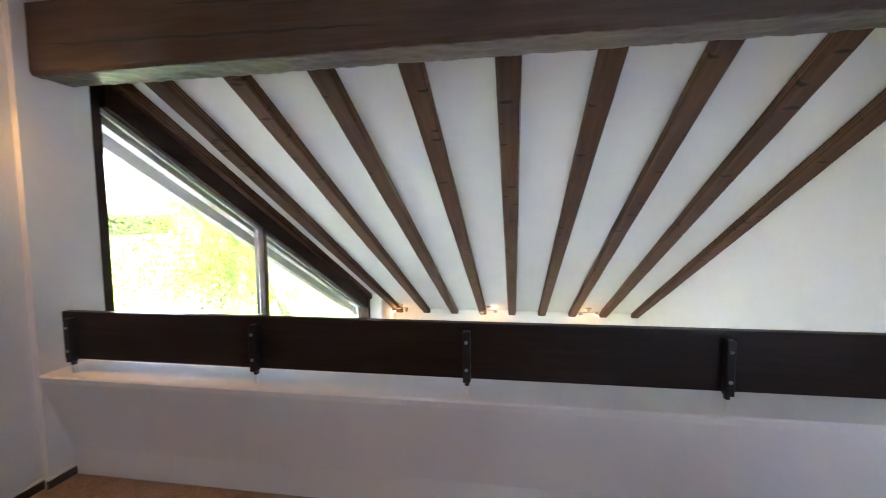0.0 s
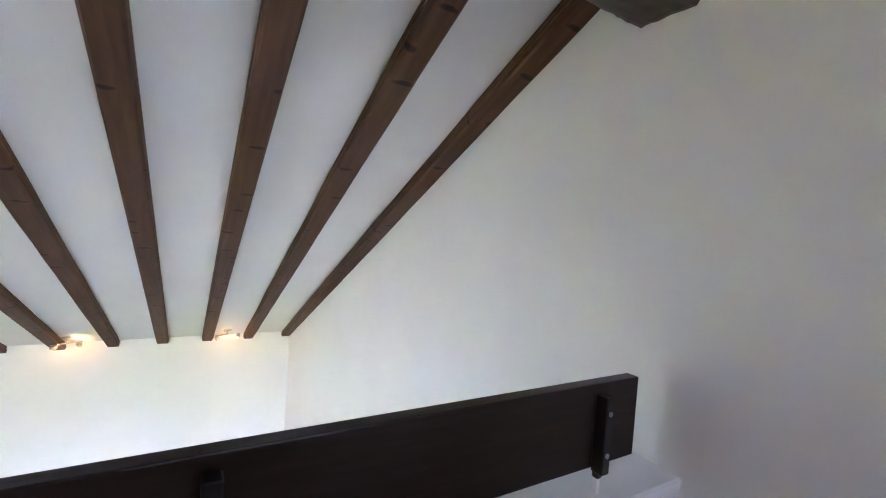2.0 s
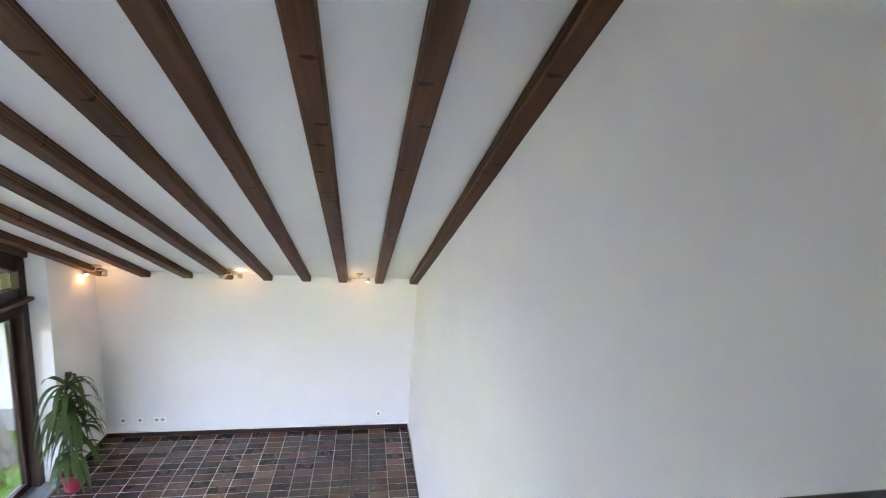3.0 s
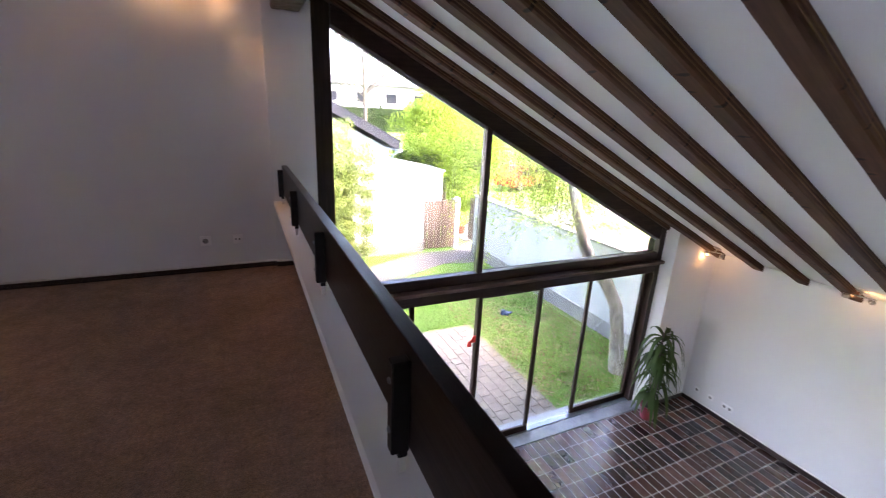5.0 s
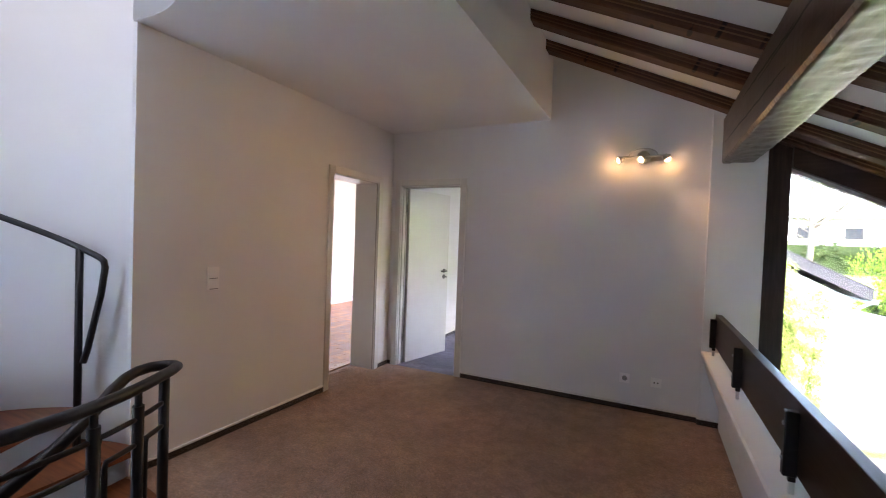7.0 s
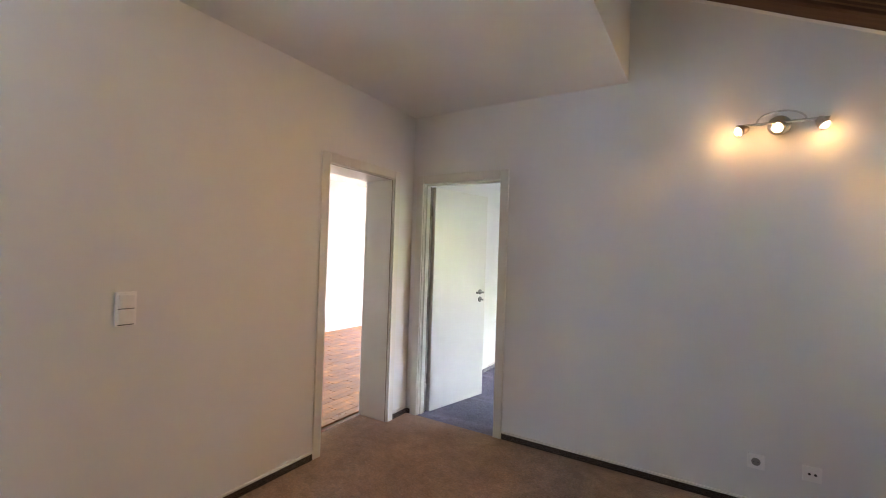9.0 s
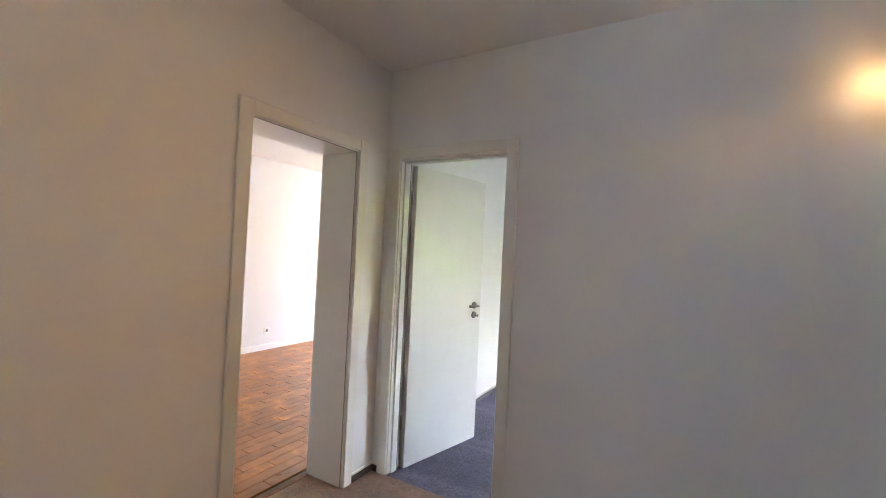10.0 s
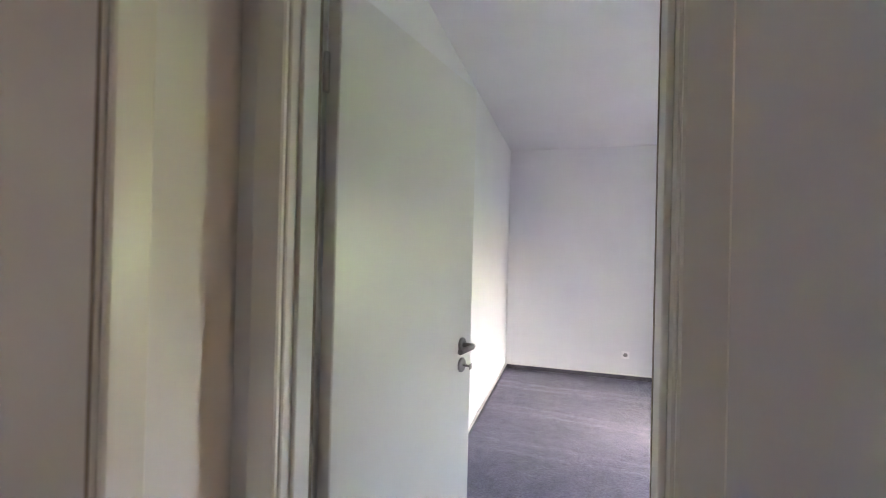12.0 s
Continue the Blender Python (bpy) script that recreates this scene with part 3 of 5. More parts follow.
def lever(parent, side):
    s = side
    bm = bmesh.new()
    lathe(bm, [(0.026, 0), (0.026, 0.006), (0.022, 0.009)], (0, 0, 0), 20, HINGE @ pose(0.654, s * 0.02, 1.03, -90 * s, 0, 0))
    part("rosette", bm, SATIN, parent, "brushed steel rosette")
    bm = bmesh.new()
    tube(bm, [HINGE @ Vector(p) for p in ((0.654, s * 0.02, 1.03), (0.654, s * 0.055, 1.03), (0.655, s * 0.066, 1.03), (0.640, s * 0.070, 1.03), (0.545, s * 0.070, 1.03))], 0.0095, 10)
    part("lever", bm, SATIN, parent, "brushed steel lever handle")
    bm = bmesh.new()
    lathe(bm, [(0.026, 0), (0.026, 0.006), (0.022, 0.009)], (0, 0, 0), 20, HINGE @ pose(0.654, s * 0.02, 0.958, -90 * s, 0, 0))
    part("key_rosette", bm, SATIN, parent, "brushed steel key rosette")
    bm = bmesh.new()
    tube(bm, [HINGE @ Vector(p) for p in ((0.654, s * 0.027, 0.958), (0.654, s * 0.055, 0.958))], 0.004, 8)
    soft_box(bm, 0.650, 0.670, s * 0.055 - 0.0015, s * 0.055 + 0.0015, 0.945, 0.965, 0.001, HINGE)
    part("key", bm, SATIN, parent, "small key in the lock")


lever(leaf, -1)
lever(leaf, 1)
for z in (0.25, 1.72):
    bm = bmesh.new()
    p = HINGE @ Vector((-0.008, 0.012, 0))
    tube(bm, [(p.x, p.y, z), (p.x, p.y, z + 0.09)], 0.007, 10)
    part("hinge", bm, CHROME, door_2, "steel hinge")

# ---- roof timbers ----
def rafter(y, xa, xb, w=0.13):
    """One rafter from the ridge side down to the eaves, its edges slightly rounded and uneven."""
    bm = bmesh.new()
    n, h = 26, RAFTER_H + 0.02
    rng = random.Random(int(y * 100) + 7)
    rings = []
    for i in range(n + 1):
        x = xa + (xb - xa) * i / n
        j = [rng.uniform(-0.003, 0.003) for _ in range(4)]
        z = under(x)
        rings.append([bm.verts.new(c) for c in (
            (x, y - w / 2 + j[0], z + h), (x, y - w / 2 + j[0], z + 0.012), (x, y - w / 2 + 0.012 + j[1], z + j[2]),
            (x, y + w / 2 - 0.012 + j[1], z + j[2]), (x, y + w / 2 + j[3], z + 0.012), (x, y + w / 2 + j[3], z + h))])
    for a, b in zip(rings, rings[1:]):
        for k in range(5):
            bm.faces.new((a[k], a[k + 1], b[k + 1], b[k]))
        bm.faces.new((a[5], a[0], b[0], b[5]))
    bm.faces.new(rings[0][::-1])
    bm.faces.new(rings[-1])
    bmesh.ops.recalc_face_normals(bm, faces=bm.faces[:])
    ob = part("rafter", bm, RAFTER)
    for dz in (0.03, 0.055):
        for side in (-1, 1):
            g = bmesh.new()
            ya, yb = sorted((y + side * (w / 2 + 0.002), y + side * (w / 2 + 0.006)))
            prism(g, [(xa, under(xa) + dz), (xb, under(xb) + dz), (xb, under(xb) + dz + 0.007), (xa, under(xa) + dz + 0.007)], "y", ya, yb)
            part("moulding", g, RAFTER_EDGE, ob, "thin moulded edge of the rafter")
    return tagged(ob, "dark brown stained rafter with knots on the white slope", "rafter", "rafters of the slope")


for i in range(9):
    rafter(-0.349 + 0.5305 * i, STEP_X, FAR)
rafter(4.20, 0.64, 5.42, 0.14)

# the purlin, hewn and cracked
bm = bmesh.new()
rng = random.Random(4)
rings = []
N = 240
for i in range(N + 1):
    y = SIDE + (PIER - SIDE) * i / N
    j = [rng.uniform(-0.0003, 0.0003) + 0.0035 * noise.noise((y * 3.1, k * 5.0, 0)) for k in range(10)]
    prof = [(0.320, 2.120)] + [(0.332 + 0.0198 * k, 2.106) for k in range(11)] + [(0.543, 2.120), (0.543, 2.345), (0.320, 2.447), (0.3205, 2.34), (0.321, 2.24)]
    ring = []
    for k, (px, pz) in enumerate(prof):
        if 0 < k < 12:
            # adze marks run slantwise over the underside
            u = Vector(((px + 0.3 * y) * 21, (y - 0.4 * px) * 11, 1.7))
            pz += 0.0062 * noise.noise(u) + 0.0052 * noise.noise(u * 2.3) - 0.004 * max(0.0, 0.15 - abs(noise.noise(u * 0.5))) - 0.003
        ring.append(bm.verts.new((px + j[k % 10], y, pz)))
    rings.append(ring)
M = len(rings[0])
for a, b in zip(rings, rings[1:]):
    for k in range(M):
        f = bm.faces.new((a[k], a[(k + 1) % M], b[(k + 1) % M], b[k]))
        f.smooth = 0 < k < 11
bm.faces.new(rings[0][::-1])
bm.faces.new(rings[-1])
bmesh.ops.recalc_face_normals(bm, faces=bm.faces[:])
purlin = part("purlin", bm, BEAM)
tagged(purlin, "heavy hewn dark timber beam with long drying cracks", "beam")
for zc, ya, yb, sx in ((2.305, 0.6, 2.9, 0.3258), (2.215, 2.3, 3.98, 0.3258), (2.26, -0.2, 0.9, 0.3258), (2.345, 2.2, 3.3, 0.3258)):
    bm = bmesh.new()
    rng = random.Random(int(zc * 1000))
    n, up, lo = 26, [], []
    for i in range(n + 1):
        y = ya + (yb - ya) * i / n
        w = 0.0065 * abs(math.sin(math.pi * i / n)) ** 0.6 + 0.0006
        z = zc + 0.045 * (i / n - 0.5) + rng.uniform(-0.004, 0.004)
        up.append(bm.verts.new((sx - 0.011, y, z + w)))
        lo.append(bm.verts.new((sx - 0.011, y, z - w)))
    for i in range(n):
        bm.faces.new((lo[i], up[i], up[i + 1], lo[i + 1]))
    part("crack", bm, DARK_HOLE, purlin, "dark drying crack")

# ---- board rail on the parapet ----
rail = thing("board_rail", "dark stained timber board rail on steel brackets above the parapet", "railing")
bm = bmesh.new()
soft_box(bm, 0.325, 0.367, -0.258, 4.045, 0.668, 0.915, 0.004, None, 2)
part("board", bm, BOARD, rail)
for y in (-0.080, 0.912, 1.945, 2.950, 3.975):
    bm = bmesh.new()
    soft_box(bm, 0.284, 0.3245, y - 0.016, y + 0.016, 0.662, 0.885, 0.003)
    br = part("bracket", bm, STEEL, rail, "black steel upright bracket")
    for z in (0.72, 0.84):
        bm = bmesh.new()
        lathe(bm, [(0.0075, 0), (0.0075, 0.003), (0.004, 0.005)], (0, 0, 0), 10, pose(0.284, y, z, 0, -90, 0))
        part("bolt_head", bm, ZINC, br, "grey bolt head")
    bm = bmesh.new()
    soft_box(bm, 0.304, 0.322, y - 0.007, y + 0.007, 0.600, 0.643, 0.002)
    foot = part("foot", bm, WALL, rail, "painted bracket foot")
    bm = bmesh.new()
    soft_box(bm, 0.302, 0.3235, y - 0.009, y + 0.009, 0.6432, 0.6615, 0.002)
    part("collar", bm, STEEL, foot)

# ---- gable window ----
def top_of_glass(x):
    return 2.07 - GABLE_SLOPE * (x - 0.79)


window_1 = tagged(new("window_1"), "tall gable window in dark stained timber with a sliding door below", "window", kind="structure")


def bar(name, x0, x1, z0, z1, mat, y0=4.19, y1=4.30, label="", parent=None):
    bm = bmesh.new()
    soft_box(bm, x0, x1, y0, y1, z0, z1, 0.004)
    return part(name, bm, mat, parent or window_1, label)


bm = bmesh.new()
prism(bm, [(0.625, LOW - 0.05), (0.79, LOW - 0.05), (0.79, under(0.79) + 0.06), (0.625, under(0.625) + 0.06)], "y", 4.232, 4.36)
part("frame_post", bm, POST_WOOD, window_1)
bm = bmesh.new()
prism(bm, [(5.31, LOW), (5.40, LOW), (5.40, under(5.40) + 0.1), (5.31, under(5.31) + 0.1)], "y", 4.17, 4.36)
part("frame_post", bm, POST_WOOD, window_1)
bm = bmesh.new()
prism(bm, [(0.79, top_of_glass(0.79)), (5.31, top_of_glass(5.31)), (5.31, under(5.31) + 0.1), (0.79, under(0.79) + 0.1)], "y", 4.19, 4.31)
part("sloping_rail", bm, FRAME_WOOD, window_1)
bm = bmesh.new()
prism(bm, [(0.79, top_of_glass(0.79) - 0.028), (5.28, top_of_glass(5.28) - 0.028), (5.28, top_of_glass(5.28)), (0.79, top_of_glass(0.79))], "y", 4.235, 4.255)
part("glazing_bead", bm, SILL, window_1, "pale glazing seal")
bm = bmesh.new()
prism(bm, [(2.385, -0.36), (2.445, -0.36), (2.445, top_of_glass(2.445)), (2.385, top_of_glass(2.385))], "y", 4.20, 4.30)
part("mullion", bm, POST_WOOD, window_1)
bar("transom", 0.79, 5.31, -0.455, -0.338, FRAME_WOOD, 4.19, 4.31)
bar("transom_ledge", 0.79, 5.40, -0.500, -0.456, LIT_LEDGE_WOOD, 4.10, 4.34, "brown ledge of the transom, its lit top put into the colour")
bar("lower_head", 0.79, 5.31, -0.640, -0.501, FRAME_WOOD, 4.17, 4.31)


def pane(poly, y=GLASS):
    bm = bmesh.new()
    prism(bm, poly, "y", y - 0.003, y + 0.003)
    ob = part("pane", bm, PANE, window_1, "glass pane with a grey tint that dims the view")
    ob.visible_shadow = False
    return ob


pane([(0.792, -0.35), (2.383, -0.35), (2.383, top_of_glass(2.383) - 0.002), (0.792, top_of_glass(0.792) - 0.002)])
pane([(2.447, -0.35), (5.308, -0.35), (5.308, top_of_glass(5.308) - 0.002), (2.447, top_of_glass(2.447) - 0.002)])


def sash(x0, x1, y, w=0.055, low_rail=0.09):
    """One leaf of the sliding window."""
    z0, z1 = LOW + 0.03, -0.642
    d = 0.022
    bar("stile", x0, x0 + w, z0, z1, POST_WOOD, y - d, y + d)
    bar("stile", x1 - w, x1, z0, z1, POST_WOOD, y - d, y + d)
    bar("bottom_rail", x0 + w, x1 - w, z0, z0 + low_rail, FRAME_WOOD, y - d, y + d)
    bar("top_rail", x0 + w, x1 - w, z1 - 0.03, z1, FRAME_WOOD, y - d, y + d)
    pane([(x0 + w, z0 + low_rail), (x1 - w, z0 + low_rail), (x1 - w, z1 - 0.03), (x0 + w, z1 - 0.03)], y)


sash(0.80, 1.64, 4.275)
sash(1.58, 2.50, 4.275)
sash(2.43, 3.37, 4.215)
sash(4.19, 5.30, 4.275)
# added pane across the open door gap, only to dim the view there
pane([(3.372, LOW + 0.03), (4.188, LOW + 0.03), (4.188, -0.642), (3.372, -0.642)], 4.275)
bar("sliding_track", 0.79, 5.31, LOW, LOW + 0.028, ZINC, 4.185, 4.31, "pale metal track")
bm = bmesh.new()
soft_box(bm, 0.62, 5.40, 3.985, 4.185, LOW - 0.02, LOW + 0.018, 0.004)
part("sill_slab", bm, SILL, window_1, "grey marble threshold slab")
bm = bmesh.new()
soft_box(bm, 0.62, 5.40, 4.31, 4.45, LOW - 0.1, LOW + 0.0, 0.004)
part("outer_sill", bm, SILL, window_1, "pale outer threshold")
# roof verge seen past the glass
bm = bmesh.new()
for y in (4.55, 4.80):
    prism(bm, [(0.2, lining(0.2) - 0.12), (6.9, lining(6.9) - 0.12), (6.9, lining(6.9)), (0.2, lining(0.2))], "y", y, y + 0.08)
shell("trim_verge", bm, STUCCO, "pale painted verge rafters outside")
# red tag stuck to the sash
bm = bmesh.new()
prism(bm, [(x + 0.015, z + 0.13) for x, z in ((2.29, -1.40), (2.34, -1.41), (2.345, -1.36), (2.40, -1.36), (2.40, -1.27), (2.36, -1.28), (2.345, -1.32), (2.30, -1.345))], "y", 4.184, 4.190)
tagged(part("window_sticker", bm, RED), "red bird-shaped warning sticker on the sliding sash", "sticker")

# ---- living room floor ----
bm = bmesh.new()
box(bm, LEFT, FAR, SIDE, 4.19, LOW - 0.1, LOW - 0.0025)
floor_living = shell("floor_living", bm, GROUT, "dark red-brown quarry tile floor with pale joints")
bm = bmesh.new()
soft_box(bm, FAR - 0.012, FAR, SIDE, 3.965, LOW, LOW + 0.075, 0.003)
soft_box(bm, 5.40, FAR - 0.012, 3.953, 3.965, LOW, LOW + 0.075, 0.003)
soft_box(bm, 1.0, FAR - 0.012, SIDE, SIDE + 0.012, LOW, LOW + 0.075, 0.003)
base = shell("baseboard_living", bm, TILE_DARK, "dark glazed tile skirting with a white joint")
bm = bmesh.new()
box(bm, FAR - 0.014, FAR, SIDE, 3.965, LOW + 0.0752, LOW + 0.088)
box(bm, 5.40, FAR - 0.014, 3.951, 3.965, LOW + 0.0752, LOW + 0.088)
box(bm, 1.0, FAR - 0.014, SIDE, SIDE + 0.014, LOW + 0.0752, LOW + 0.088)
part("top_edge", bm, TRIM, base, "white joint line")

# ---- stairwell ----
def ring_wall(name, a0, a1, z0, z1, label, r0=WELL_R + 0.02, r1=WELL_R + 0.14, n=48):
    bm = bmesh.new()
    inner, outer = arc(WELL, r0, a0, a1, n), arc(WELL, r1, a0, a1, n)
    for k in range(n):
        quad = (inner[k], inner[k + 1], outer[k + 1], outer[k])
        lo = [bm.verts.new((*p, z0)) for p in quad]
        hi = [bm.verts.new((*p, z1)) for p in quad]
        for f in ((lo[0], hi[0], hi[1], lo[1]), (lo[2], hi[2], hi[3], lo[3]), hi, lo[::-1]):
            bm.faces.new(f)
    bmesh.ops.remove_doubles(bm, verts=bm.verts[:], dist=1e-5)
    bmesh.ops.recalc_face_normals(bm, faces=bm.faces[:])
    for f in bm.faces:
        f.smooth = True
    return shell(name, bm, WALL, label)


ring_wall("wall_stairwell", 98.5, 205, LOW, 5.2, "curved white stairwell wall")
ring_wall("wall_stairwell_back", 245, 262, LOW, 5.2, "curved white stairwell wall beside a window")
ring_wall("wall_stairwell_sill", 205, 245, LOW, 0.5, "curved white wall below the stairwell window")
ring_wall("wall_stairwell_head", 205, 245, 2.4, 5.2, "curved white wall above the stairwell window")
ring_wall("wall_stairwell_low", -98, 98.5, LOW, -0.26, "curved white wall round the lower flight")
ring_wall("wall_stairwell_high", -98, 98.5, CEIL + 0.006, 5.2, "curved white wall of the upper stairwell", WELL_R - 0.005)
bm = bmesh.new()
prism(bm, arc(WELL, WELL_R + 0.3, 0, 360, 40)[:-1], "z", 5.2, 5.3)
shell("ceiling_stairwell", bm, CEILING, "white ceiling of the stairwell")

spiral_stair = thing("spiral_stair", "winding stair with red-brown wooden treads fixed in the curved wall", "staircase", "", (WELL[0], WELL[1], LOW))
TURN, RISE = 25.0, 0.187


def tread(k):
    """Tread k turns TURN degrees and rises RISE with each step; k = 0 is level with the carpet."""
    a1 = A_TOP + TURN * k
    a0 = a1 - TURN - 5
    z1 = RISE * k
    bm = bmesh.new()
    pts = arc((0, 0), WELL_R + 0.012, a0, a1, 6) + arc((0, 0), 0.12, a1, a0, 3)
    prism(bm, pts, "z", z1 - 0.045 - LOW, z1 - LOW)
    part("tread", bm, TREAD, spiral_stair)


for k in range(-8, 9):
    if k != 0:
        tread(k)
bm = bmesh.new()
tube(bm, [(0, 0, 0.0), (0, 0, RISE * 9 - LOW)], 0.05, 16)
part("newel", bm, STEEL, spiral_stair, "black steel newel")
bm = bmesh.new()
prism(bm, arc((0, 0), WELL_R - 0.004, A_TOP - 32, A_TOP - 0.5, 8) + arc((0, 0), 0.12, A_TOP, A_TOP - 30, 3), "z", -0.045 - LOW, 0.003 - LOW)
part("tread", bm, TREAD, spiral_stair)

# guard rail round the stairwell, with a returning loop
guard = thing("stair_guard", "curved black steel guard rail round the stairwell opening", "railing", "", (WELL[0], WELL[1], 0))
GR = WELL_R + 0.055


def on_ring(a, z, r=GR):
    return (r * math.cos(radians(a)), r * math.sin(radians(a)), z)


bm = bmesh.new()
path = [on_ring(a, 0.862) for a in range(-92, 35, 4)]
path += [on_ring(38, 0.860, GR + 0.004), on_ring(41.5, 0.856, GR), on_ring(43.5, 0.852, GR - 0.02), on_ring(44.3, 0.850, GR - 0.06), on_ring(43, 0.850, GR - 0.105), on_ring(40, 0.848, GR - 0.135), on_ring(36, 0.842, GR - 0.148)]
path += [on_ring(31 - 4 * k, 0.822 - 0.030 * k, GR - 0.15) for k in range(20)]
tube(bm, path, 0.021, 12)
part("handrail", bm, STEEL, guard)
posts = (34.5, 25.5, 15.5, -8, -33, -58, -90)
for i, a in enumerate(posts):
    bm = bmesh.new()
    tube(bm, [on_ring(a, 0.0), on_ring(a, 0.80 if i else 0.845)], 0.019, 12)
    tube(bm, [on_ring(a, 0.79), on_ring(a, 0.85)], 0.012, 10)
    lathe(bm, [(0.04, 0.0), (0.04, 0.006), (0.02, 0.008)], on_ring(a, 0.0), 14)
    part("post", bm, STEEL, guard)
    if i + 1 < len(posts):
        b = posts[i + 1]
        for z, stop in ((0.755, 1.2), (0.665, 2.6), (0.30, 0.5), (0.20, 0.5)):
            bm = bmesh.new()
            m = max(4, int(abs(a - b) / 3))
            run = [on_ring(a + (b + stop - a) * q / m, z) for q in range(m + 1)]
            if stop > 1:
                run += [on_ring(b + stop - 0.4, z - 0.02), on_ring(b + stop - 0.4, 0.12 + (0.755 - z))]
            tube(bm, run, 0.0095, 8)
            part("rod", bm, STEEL, guard)

# wall handrail of the upper flight
wall_rail = thing("stair_handrail", "black steel handrail bracketed to the curved stairwell wall", "railing", "", (WELL[0], WELL[1], 0))
bm = bmesh.new()
RR = WELL_R - 0.06
path = [on_ring(A_TOP + 8 + 2.5 * k, 1.254 + 0.0156 * k, RR) for k in range(50)][::-1]
path += [on_ring(A_TOP + 6.3, 1.236, RR), on_ring(A_TOP + 5.6, 1.20, RR), on_ring(A_TOP + 7.2, 1.05, RR), on_ring(A_TOP + 12.5, 0.73, RR), on_ring(A_TOP + 14.0, 0.66, RR)]
tube(bm, path, 0.017, 10)
part("rail", bm, STEEL, wall_rail)
bm = bmesh.new()
tube(bm, [on_ring(A_TOP + 16, RISE, RR), on_ring(A_TOP + 16, 1.298, RR)], 0.019, 10)
part("post", bm, STEEL, wall_rail)
for a in (150, 190):
    z = 1.254 + 0.0156 * (a - A_TOP - 8) / 2.5
    bm = bmesh.new()
    tube(bm, [on_ring(a, z - 0.01, RR), on_ring(a, z - 0.07, RR), on_ring(a, z - 0.075, WELL_R + 0.018)], 0.011, 8)
    lathe(bm, [(0.03, 0), (0.03, 0.005), (0.012, 0.007)], (0, 0, 0), 14, Matrix.Translation(on_ring(a, z - 0.075, WELL_R + 0.018)) @ pose(0, 0, 0, 0, -90, a))
    part("wall_bracket", bm, STEEL, wall_rail)

# brackets of the guard above
for a in (150, 108, 66):
    up = thing("guard_bracket", "black steel guard bracket fixed to the upper stairwell ring", "bracket", "brackets of the upper guard", (*[c + d for c, d in zip(WELL, on_ring(a, 0, WELL_R)[:2])], 3.0))
    bm = bmesh.new()
    soft_box(bm, -0.035, 0.019, -0.02, 0.02, -0.12, 0.25, 0.004, pose(0, 0, 0, 0, 0, a))
    part("plate", bm, STEEL, up)
    bm = bmesh.new()
    tube(bm, [Vector(on_ring(a, 0.0, -0.025)), Vector(on_ring(a, 0.9, -0.025))], 0.012, 8)
    part("baluster", bm, STEEL, up)

# ---- lamps ----
def spot_bar(at, run, out, count, gap, aims, drop=0.0, watts=6.0, rear=None, beam=0.0):
    """A metal bar with swivelling spots. run: direction of the bar; out: away from its support."""
    run, out = Vector(run).normalized(), Vector(out).normalized()
    lamp = thing("spot_lamp", f"brushed metal bar lamp with {('no', 'one', 'two', 'three')[count]} lit warm spots", "lamp", "spot lamps", at)
    half = gap * (count - 1) / 2
    bm = bmesh.new()
    m = out.to_track_quat("Z", "Y").to_matrix().to_4x4()
    lathe(bm, [(0.055, 0.0), (0.055, 0.012), (0.045, 0.022), (0.012, 0.026)], (0, 0, 0), 24, m)
    part("mount", bm, CHROME, lamp)
    bm = bmesh.new()
    tube(bm, [Vector((0, 0, 0)) + out * 0.02, out * 0.07], 0.007, 10)
    part("stem", bm, CHROME, lamp)
    bm = bmesh.new()
    tube(bm, [out * 0.07 - run * (half + 0.03), out * 0.07 + run * (half + 0.03)], 0.008, 10)
    part("bar", bm, CHROME, lamp)
    if rear:
        bm = bmesh.new()
        tube(bm, [out * 0.068 + run * (0.11 * math.cos(radians(a))) + Vector((0, 0, 0.065 * math.sin(radians(a)))) for a in range(0, 181, 12)], 0.005, 8)
        part("arched_wire", bm, CHROME, lamp)
    for i in range(count):
        foot = out * 0.07 + run * (gap * i - half)
        aim = Vector(aims[i % len(aims)]).normalized()
        q = aim.to_track_quat("Z", "Y").to_matrix().to_4x4()
        base = foot + Vector((0, 0, -0.022 - drop))
        bm = bmesh.new()
        tube(bm, [foot, base], 0.005, 8)
        lathe(bm, [(0.010, -0.035), (0.019, -0.03), (0.028, 0.0), (0.031, 0.028), (0.0285, 0.028), (0.026, 0.012)], (0, 0, 0), 20, Matrix.Translation(base) @ q)
        head = part("spot_head", bm, CHROME, lamp)
        bm = bmesh.new()
        lathe(bm, [(0.025, 0.014), (0.023, 0.020), (0.014, 0.025), (0.004, 0.027)], (0, 0, 0), 18, Matrix.Translation(base) @ q)
        part("bulb", bm, BULB, head, "lit warm halogen bulb")
        bulb_light("halogen", Vector(at) + base + aim * 0.055, watts)
        if beam:
            beam_light("halogen_beam", Vector(at) + base + aim * 0.04, aim, beam)
    return lamp


